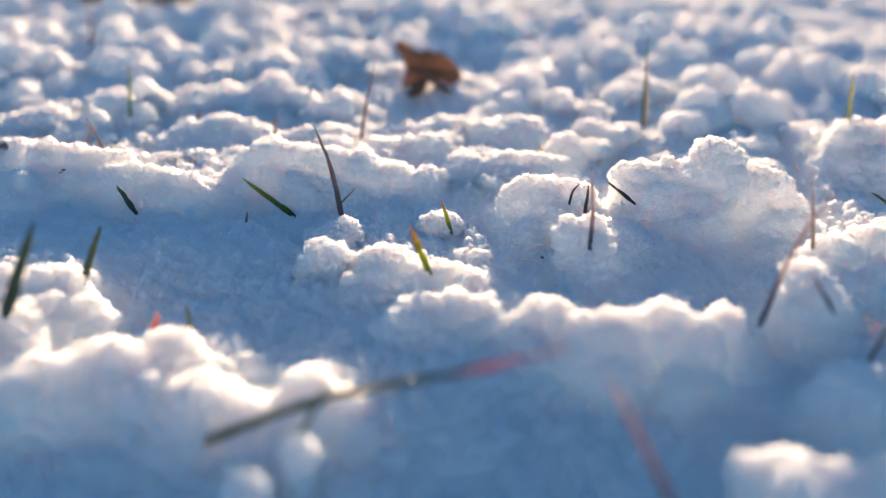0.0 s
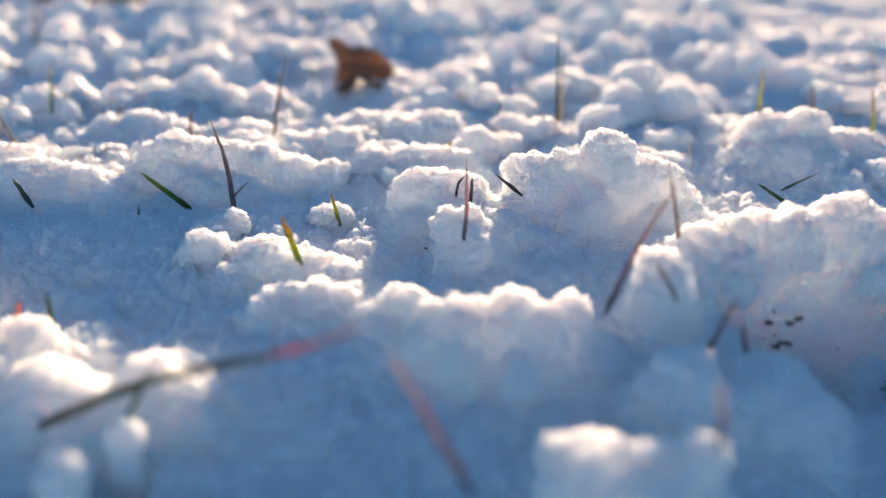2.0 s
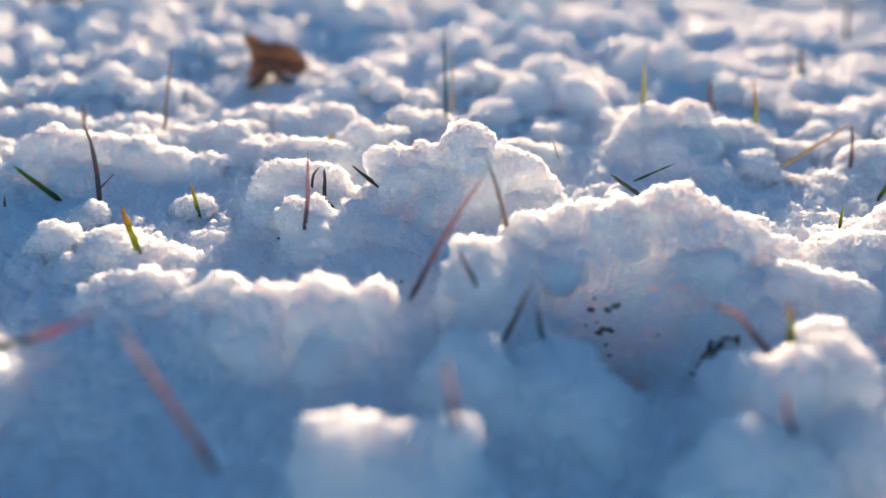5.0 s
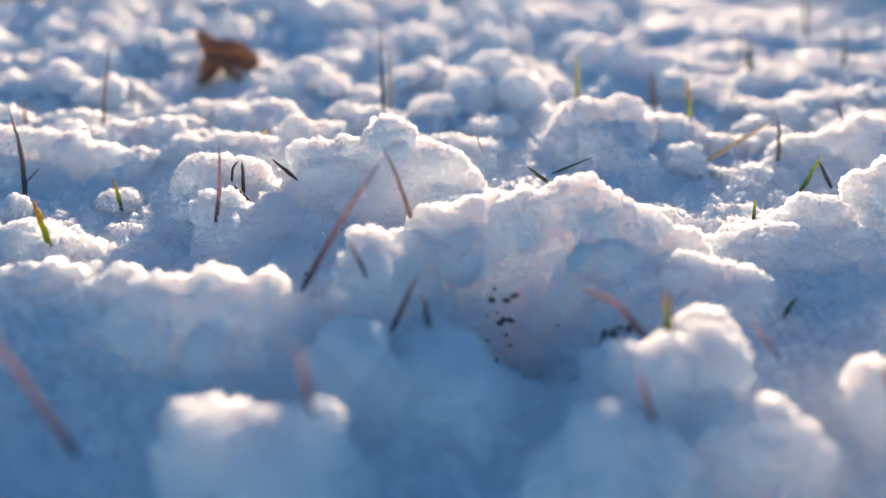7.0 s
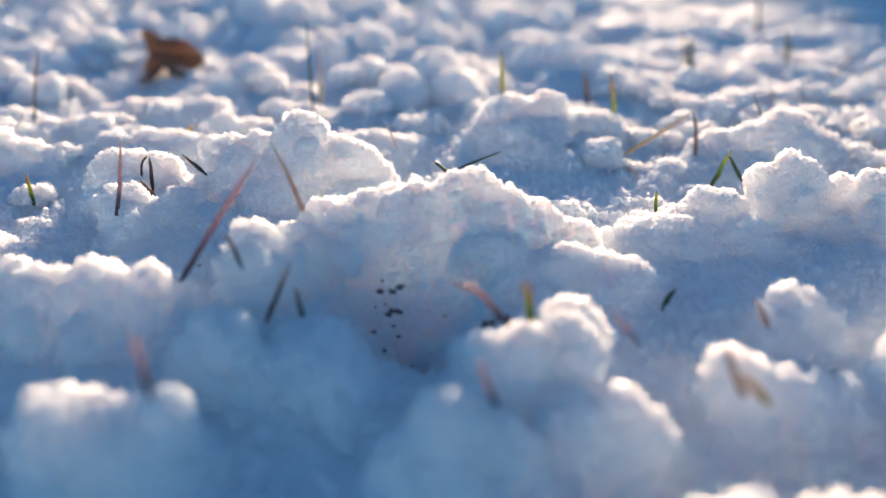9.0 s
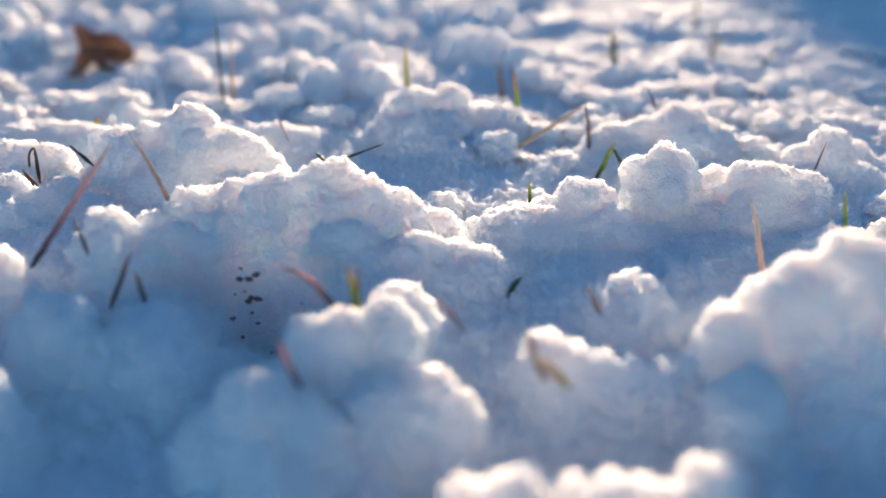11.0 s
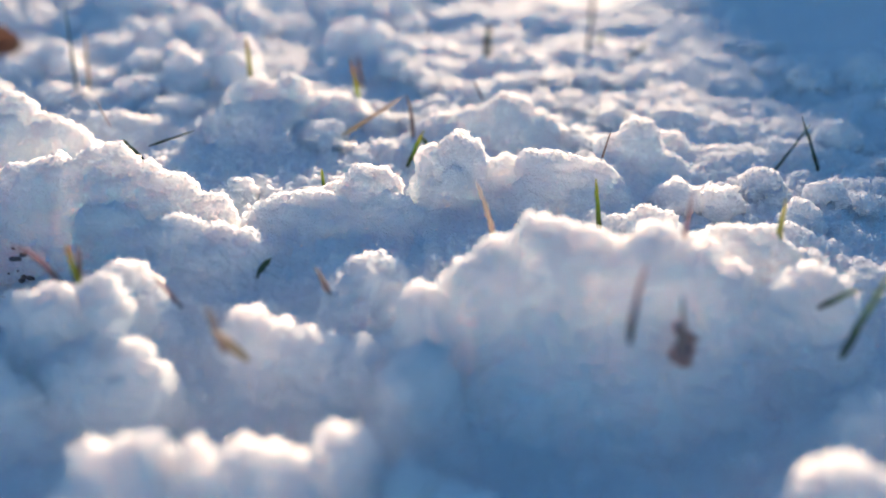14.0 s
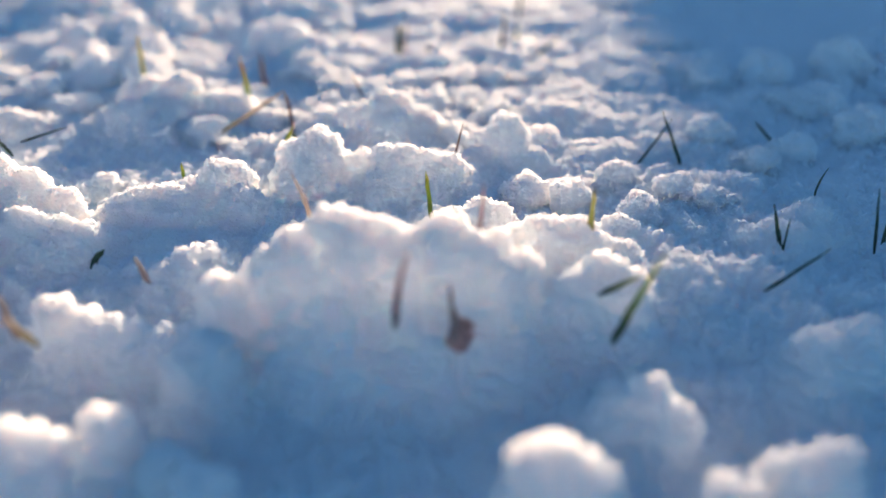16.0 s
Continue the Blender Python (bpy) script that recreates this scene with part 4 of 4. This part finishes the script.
blade('grass_blade', 'tiny dark green shoot on a snow clump', [(0.2832, 0.3300, -0.0070), (0.2826, 0.3300, 0.0013)], 0.0017, GREEN, 0.40)
blade('dry_stem', 'arched orange-red dry stem beside a snow hollow', [(0.2138, 0.2200, -0.0001), (0.2056, 0.2220, 0.0089), (0.1961, 0.2250, 0.0125)], 0.0022, PINK, 0.40)
blade('grass_blade', 'fresh yellow-green shoot on a snow clump', [(0.2212, 0.2160, 0.0008), (0.2195, 0.2170, 0.0089), (0.2175, 0.2190, 0.0159)], 0.0026, YELLOW, 0.60)
blade('grass_blade', 'small brown blade beside a green shoot', [(0.2204, 0.2190, 0.0049), (0.2211, 0.2200, 0.0154)], 0.0018, BROWN, 0.60)
blade('grass_blade', 'short dark curved blade in snow', [(0.2708, 0.2520, -0.0150), (0.2713, 0.2540, -0.0100), (0.2745, 0.2560, -0.0066)], 0.0026, DARK, 0.30)
blade('grass_blade', 'long olive grass blade with a red end lying over snow', [(-0.0597, 0.2065, -0.0160), (-0.0389, 0.2015, -0.0030), (-0.0202, 0.1965, 0.0072), (0.0000, 0.1915, 0.0154), (0.0163, 0.1865, 0.0223), (0.0356, 0.1765, 0.0349)], 0.0027, OLIVE, 0.30, tip='red withered end of the blade')
blade('dry_stem', 'short dark twig crossing a grass blade', [(-0.0331, 0.1990, -0.0110), (-0.0277, 0.2000, -0.0030), (-0.0222, 0.2020, 0.0085)], 0.0016, DARK, 0.40)
blade('dry_stem', 'drooping reddish stem close above the snow', [(0.0604, 0.1650, -0.0001), (0.0504, 0.1680, 0.0182), (0.0420, 0.1700, 0.0333)], 0.0020, PINK, 0.30)
blade('dry_stem', 'reddish dry stem standing in a snow clump', [(0.1201, 0.1680, 0.0106), (0.1192, 0.1680, 0.0183), (0.1175, 0.1680, 0.0267)], 0.0019, PINK, 0.30)
blade('dry_stem', 'dark brown stem leaning in snow', [(0.1382, 0.2330, -0.0038), (0.1454, 0.2360, 0.0127)], 0.0019, BROWN, 0.30)
blade('dry_stem', 'dark brown stem leaning in snow', [(0.1495, 0.2310, -0.0064), (0.1465, 0.2330, 0.0063)], 0.0021, BROWN, 0.40)
blade('grass_blade', 'dark green grass blade standing in snow', [(-0.1161, 0.2880, -0.0077), (-0.1085, 0.2920, 0.0132)], 0.0027, DARK, 0.40)
blade('grass_blade', 'broad dark green blade near snow heap', [(-0.1249, 0.2500, 0.0031), (-0.1145, 0.2550, 0.0301)], 0.0041, DARK, 0.50)
blade('grass_blade', 'short red grass tip behind a snow heap', [(-0.0855, 0.2600, -0.0130), (-0.0826, 0.2620, -0.0040)], 0.0025, RED, 0.40)
blade('grass_blade', 'dark curved blade in a snow dip', [(-0.0702, 0.2565, -0.0150), (-0.0717, 0.2575, -0.0075), (-0.0727, 0.2585, 0.0005)], 0.0022, DARK, 0.50)
blade('dry_stem', 'tiny dark twig in snow', [(-0.0706, 0.3500, -0.0137), (-0.0691, 0.3500, -0.0050)], 0.0013, BROWN, 0.50)
blade('grass_blade', 'short dark blade on a snow clump', [(-0.1197, 0.3600, -0.0077), (-0.1257, 0.3630, 0.0008)], 0.0024, DARK, 0.40)
blade('dry_stem', 'thin dark stem behind a snow ridge', [(-0.1535, 0.4300, -0.0048), (-0.1605, 0.4330, 0.0094)], 0.0017, BROWN, 0.40)
blade('dry_stem', 'thin dark stem behind a snow ridge', [(-0.1616, 0.4300, -0.0055), (-0.1581, 0.4330, 0.0051)], 0.0012, BROWN, 0.40)
blade('dry_stem', 'short dark stem far back in snow', [(-0.1209, 0.4900, -0.0129), (-0.1190, 0.4900, -0.0026)], 0.0025, BROWN, 0.40)
blade('dry_stem', 'short brown stem far back in snow', [(-0.0739, 0.4600, -0.0094), (-0.0722, 0.4600, 0.0056)], 0.0021, BROWN, 0.40)
blade('grass_blade', 'thin green blade far back in snow', [(-0.1569, 0.4865, -0.0160), (-0.1567, 0.4965, 0.0206)], 0.0022, GREEN, 0.60)
blade('grass_blade', 'small yellow-green shoot on snow', [(0.0147, 0.3440, -0.0090), (0.0110, 0.3500, 0.0012)], 0.0019, YELLOW, 0.50)
blade('dry_stem', 'thin pale sprig in snow', [(0.1708, 0.3800, 0.0064), (0.1667, 0.3800, 0.0168)], 0.0008, BEIGE, 0.50)
blade('grass_blade', 'dark green blade with a pale tip in snow', [(0.3971, 0.2800, -0.0018), (0.3949, 0.2830, 0.0157)], 0.0022, GREEN, 0.40, tip='pale dry tip', cut=0.8)
blade('dry_stem', 'pinkish-tan dry stem leaning behind a snow heap', [(0.3568, 0.2520, 0.0011), (0.3534, 0.2520, 0.0142), (0.3489, 0.2520, 0.0263)], 0.0022, BEIGE, 0.50)
blade('dry_stem', 'thin brown sprig on a snow clump', [(0.4056, 0.3380, 0.0052), (0.4085, 0.3380, 0.0176)], 0.0011, BROWN, 0.50)
blade('grass_blade', 'thin dark green blade crossing another', [(0.5146, 0.3674, -0.0160), (0.5085, 0.3704, -0.0007), (0.5030, 0.3744, 0.0131)], 0.0022, DARK, 0.60)
blade('grass_blade', 'thin dark stalk crossing another blade', [(0.4932, 0.3700, -0.0119), (0.5093, 0.3790, 0.0078)], 0.0015, DARK, 0.50)
blade('grass_blade', 'short dark blade lying on shaded snow', [(0.5638, 0.3950, -0.0093), (0.5555, 0.4000, -0.0002)], 0.0021, DARK, 0.40)
blade('grass_blade', 'thin dark bent blade in shaded snow', [(0.5584, 0.3164, -0.0160), (0.5601, 0.3184, -0.0032), (0.5642, 0.3204, 0.0043)], 0.0013, DARK, 0.50)
blade('grass_blade', 'dark green blade standing in shaded snow', [(0.5301, 0.2680, -0.0081), (0.5267, 0.2710, 0.0078)], 0.0021, DARK, 0.40)
blade('grass_blade', 'thin grey-green blade in shaded snow', [(0.5308, 0.2660, -0.0081), (0.5324, 0.2680, 0.0031)], 0.0012, DARK, 0.40)
blade('grass_blade', 'thin dark blade standing in shaded snow', [(0.5674, 0.2720, -0.0086), (0.5661, 0.2750, 0.0129)], 0.0016, DARK, 0.40)
blade('grass_blade', 'dark blade standing in shaded snow', [(0.5731, 0.2774, -0.0160), (0.5744, 0.2804, -0.0012)], 0.0024, DARK, 0.40)
blade('dry_stem', 'dark stalk lying on shaded snow', [(0.5183, 0.2350, -0.0080), (0.5398, 0.2450, 0.0017)], 0.0016, DARK, 0.40)
blade('grass_blade', 'bright yellow grass blade behind a snow clump', [(0.4559, 0.2520, 0.0055), (0.4569, 0.2540, 0.0197)], 0.0025, PALE, 0.30)
blade('grass_blade', 'olive grass blade rising from shaded snow', [(0.4580, 0.1900, -0.0012), (0.4641, 0.1950, 0.0081), (0.4719, 0.2000, 0.0207)], 0.0026, GREEN, 0.40)
blade('grass_blade', 'small olive blade tip beside a snow clump', [(0.4570, 0.2050, 0.0055), (0.4665, 0.2080, 0.0089)], 0.0022, GREEN, 0.50)
blade('grass_blade', 'pinkish dry blade end in a snow clump', [(0.2749, 0.1846, 0.0008), (0.2727, 0.1865, 0.0054), (0.2704, 0.1874, 0.0118)], 0.0027, BEIGE, 0.40)
blade('grass_blade', 'curled tan dry blade end in a snow clump', [(0.2805, 0.1818, -0.0009), (0.2771, 0.1818, 0.0029), (0.2727, 0.1828, 0.0056)], 0.0027, TAN, 0.40)
blade('grass_blade', 'tan dry blade tip beside a snow clump', [(0.2981, 0.2332, -0.0059), (0.2943, 0.2351, 0.0009)], 0.0024, BEIGE, 0.50)
blade('dry_stem', 'mauve-brown stem before a snow heap', [(0.3921, 0.1780, 0.0104), (0.3931, 0.1800, 0.0198), (0.3958, 0.1840, 0.0292)], 0.0020, PINK, 0.40)
blade('dry_stem', 'short reddish withered stem before a snow heap', [(0.4085, 0.1840, 0.0030), (0.4073, 0.1860, 0.0170)], 0.0022, BEIGE, 0.40)
blade('dry_stem', 'pale reddish stem behind a snow heap', [(0.4160, 0.2250, 0.0158), (0.4174, 0.2280, 0.0323)], 0.0016, PINK, 0.50)
blade('grass_blade', 'small yellow grass tip on snow', [(0.0588, 0.4300, -0.0072), (0.0644, 0.4300, -0.0015)], 0.0026, YELLOW, 0.50)
blade('grass_blade', 'dark rotten shoot beside a dry stem', [(0.0692, 0.3400, -0.0002), (0.0696, 0.3400, 0.0124)], 0.0017, UMBER, 0.40)
blade('grass_blade', 'dark short blade beside a dry stem', [(0.0746, 0.3250, -0.0008), (0.0677, 0.3300, 0.0057)], 0.0023, UMBER, 0.40)
blade('dry_stem', 'thin dark twig on a far snow clump', [(0.3523, 0.4200, 0.0106), (0.3486, 0.4200, 0.0183)], 0.0013, BROWN, 0.50)
blade('dry_stem', 'dark stalk leaning far back in shaded snow', [(0.4388, 0.5566, -0.0160), (0.4719, 0.5866, 0.0024)], 0.0030, DARK, 0.40)
blade('dry_stem', 'dark stalk lying far back on shaded snow', [(0.3945, 0.5700, -0.0173), (0.4395, 0.5700, -0.0173)], 0.0030, DARK, 0.40)
blade('grass_blade', 'dark green blade far back in shaded snow', [(0.3591, 0.5800, -0.0128), (0.3593, 0.5900, 0.0110)], 0.0051, DARK, 0.30)
blade('grass_blade', 'short dark blade far back in shaded snow', [(0.3806, 0.6000, -0.0158), (0.3789, 0.6000, -0.0075)], 0.0042, DARK, 0.30)
blade('grass_blade', 'dark upright blade far back in shaded snow', [(0.4468, 0.7161, -0.0160), (0.4524, 0.7461, 0.0270)], 0.0037, DARK, 0.40)
blade('grass_blade', 'dark upright blade far back in shaded snow', [(0.4305, 0.6000, -0.0127), (0.4349, 0.6200, 0.0130)], 0.0032, DARK, 0.40)
blade('dry_stem', 'pale tan stem far back in the sun', [(0.3604, 0.5980, -0.0160), (0.3631, 0.6280, 0.0099)], 0.0028, TAN, 0.50)
blade('grass_blade', 'olive blade far back in snow', [(0.4410, 0.6184, -0.0160), (0.4445, 0.6384, -0.0001)], 0.0033, GREEN, 0.50)
blade('dry_stem', 'brown stem far back in snow', [(-0.1921, 0.6418, -0.0160), (-0.1897, 0.6418, -0.0056)], 0.0029, BROWN, 0.40)
blade('dry_stem', 'tan stem far back in snow', [(-0.2375, 0.6700, -0.0160), (-0.2407, 0.6900, 0.0171)], 0.0030, TAN, 0.50)
blade('dry_stem', 'thin brown sprig lying on snow', [(-0.0301, 0.3600, -0.0036), (-0.0248, 0.3620, 0.0016)], 0.0009, BROWN, 0.50)
snow_clump("tiny frost crumb sticking to a grass blade", [(-0.0197, 0.2030, 0.0047, 0.0013)], 0.0004, lying=False)
snow_clump("tiny frost crumb sticking to a grass blade", [(-0.0176, 0.2030, 0.0055, 0.0010)], 0.0004, lying=False)
snow_clump("tiny frost crumb sticking to a grass blade", [(-0.0118, 0.2010, 0.0065, 0.0015)], 0.0004, lying=False)
snow_clump("tiny frost crumb sticking to a grass blade", [(-0.0091, 0.2000, 0.0082, 0.0012)], 0.0004, lying=False)
snow_clump("tiny frost crumb sticking to a grass blade", [(-0.0003, 0.1980, 0.0116, 0.0012)], 0.0004, lying=False)
snow_clump("tiny frost crumb sticking to a grass blade", [(-0.0257, 0.2080, 0.0068, 0.0014)], 0.0004, lying=False)
snow_clump("tiny frost crumb sticking to a grass blade", [(-0.0232, 0.2100, 0.0077, 0.0012)], 0.0004, lying=False)
snow_clump("tiny frost crumb sticking to a grass blade", [(-0.0058, 0.1990, 0.0078, 0.0009)], 0.0004, lying=False)

# ---- a scrap of withered leaf half sunk in the front of the tall heap ----
def leaf_scrap(x, y, z, wide, tall, turn, lean):
    """A crumpled piece of a leaf with a torn edge and a little thickness."""
    n, m = 15, 12
    verts = []
    for side in (0.0, 0.0005):
        for i in range(n):
            for j in range(m):
                u, v = i / (n - 1) - 0.5, j / (m - 1) - 0.5
                edge = 1 - 0.75 * abs(2 * u) ** 1.6
                torn = 1 + 0.55 * noise.noise(Vector((5 * u, 3 * v, 2.0)))
                fold = 0.0016 * math.sin(7 * u + 3 * v) + 0.0012 * noise.noise(Vector((6 * u, 6 * v, 0.0)))
                verts.append((u * wide * torn, fold + side, v * tall * edge * torn))
    at = lambda i, j, k: k * n * m + i * m + j
    faces = [(at(i, j, 0), at(i + 1, j, 0), at(i + 1, j + 1, 0), at(i, j + 1, 0)) for i in range(n - 1) for j in range(m - 1)]
    faces += [tuple(v + n * m for v in face[::-1]) for face in faces]
    rim = [(i, 0) for i in range(n)] + [(n - 1, j) for j in range(1, m)] + [(i, m - 1) for i in range(n - 2, -1, -1)] + [(0, j) for j in range(m - 2, 0, -1)]
    faces += [(at(*a, 1), at(*b, 1), at(*b, 0), at(*a, 0)) for a, b in zip(rim, rim[1:] + rim[:1])]
    ob = new("leaf_scrap", mesh_of("leaf_scrap", verts, faces, RUST))
    ob.matrix_world = pose(x, y, z, lean, 0, turn)
    return tagged(ob, "reddish-brown scrap of withered leaf half sunk in snow", "leaf", kind="thing")


leaf_scrap(0.4106, 0.1893, -0.0010, 0.008, 0.012, 25, -30)

# ---- crumbs of soil ----
soil_crumb(0.1724, 0.2591, 0.0009)
soil_crumb(0.1777, 0.2632, 0.0007)
soil_crumb(0.1824, 0.2592, 0.0009)
soil_crumb(0.1732, 0.2463, 0.0011)
soil_crumb(0.2063, 0.2477, 0.0010)
soil_crumb(0.2104, 0.2433, 0.0010)
soil_crumb(0.2018, 0.2432, 0.0010)
soil_crumb(0.0568, 0.3248, 0.0017)
soil_crumb(0.0510, 0.3276, 0.0011)
soil_crumb(-0.1581, 0.3896, 0.0029)
soil_crumb(-0.2026, 0.4350, 0.0101, -0.0096)
soil_crumb(-0.2135, 0.4300, 0.0111, -0.0101)
soil_crumb(-0.2862, 0.8300, 0.0120, -0.0018)
soil_crumb(-0.2141, 0.8300, 0.0130, 0.0006)
soil_crumb(-0.1470, 0.8300, 0.0090, -0.0010)
soil_crumb(-0.2517, 0.8400, 0.0101, 0.0002)
soil_crumb(0.0999, 0.3937, 0.0014)
soil_crumb(0.1034, 0.2798, 0.0007)

# soil showing through the thin snow in the hollow under the long ridge, with crumbs of it strewn about
def soil_patch(x, y, wide, deep, rise):
    """Bare lumpy soil that shows here and there through the snow."""
    n, rings = 44, 12
    verts, faces = [], []
    for k in range(rings + 1):
        for i in range(n):
            a = math.tau * i / n
            edge = k / rings * (1 + 0.3 * noise.noise(Vector((2 * math.cos(a), 2 * math.sin(a), 40 * x))))
            u, v = x + wide * edge * math.cos(a), y + deep * edge * math.sin(a)
            lump = 0.0022 * noise.noise(Vector((u, v, 0)) * 420) + 0.0016 * noise.noise(Vector((u, v, 1)) * 900)
            verts.append((u, v, ground_at(u, v) + rise + lump - 0.0035 * (k / rings) ** 4))
    for k in range(rings):
        for i in range(n):
            faces.append((k * n + i, k * n + (i + 1) % n, (k + 1) * n + (i + 1) % n, (k + 1) * n + i))
    low = len(verts)
    verts += [(u, v, w - 0.006) for u, v, w in verts[-n:]]
    faces += [(low - n + i, low - n + (i + 1) % n, low + (i + 1) % n, low + i) for i in range(n)]
    ob = new("soil_patch", mesh_of("soil_patch", verts, faces, SOIL))
    return tagged(ob, "patch of bare dark soil showing through thin snow", "soil", "soil patches", "thing")


soil_patch(0.209, 0.246, 0.008, 0.004, -0.0009)
crumb_rng = random.Random(4)
for x, y, z in ((0.1695, 0.2695, -0.0115), (0.1715, 0.2674, -0.0198), (0.1745, 0.2668, -0.0230), (0.1706, 0.2627, -0.0278), (0.1810, 0.2640, -0.0102), (0.1972, 0.2644, -0.0226)):
    for n in range(3):
        size = 0.0004 + 0.0010 * crumb_rng.random() ** 2
        soil_crumb(x + crumb_rng.gauss(0.0, 0.0028), y - 0.2 * size, size, z + crumb_rng.gauss(0.0, 0.002), 0.8)
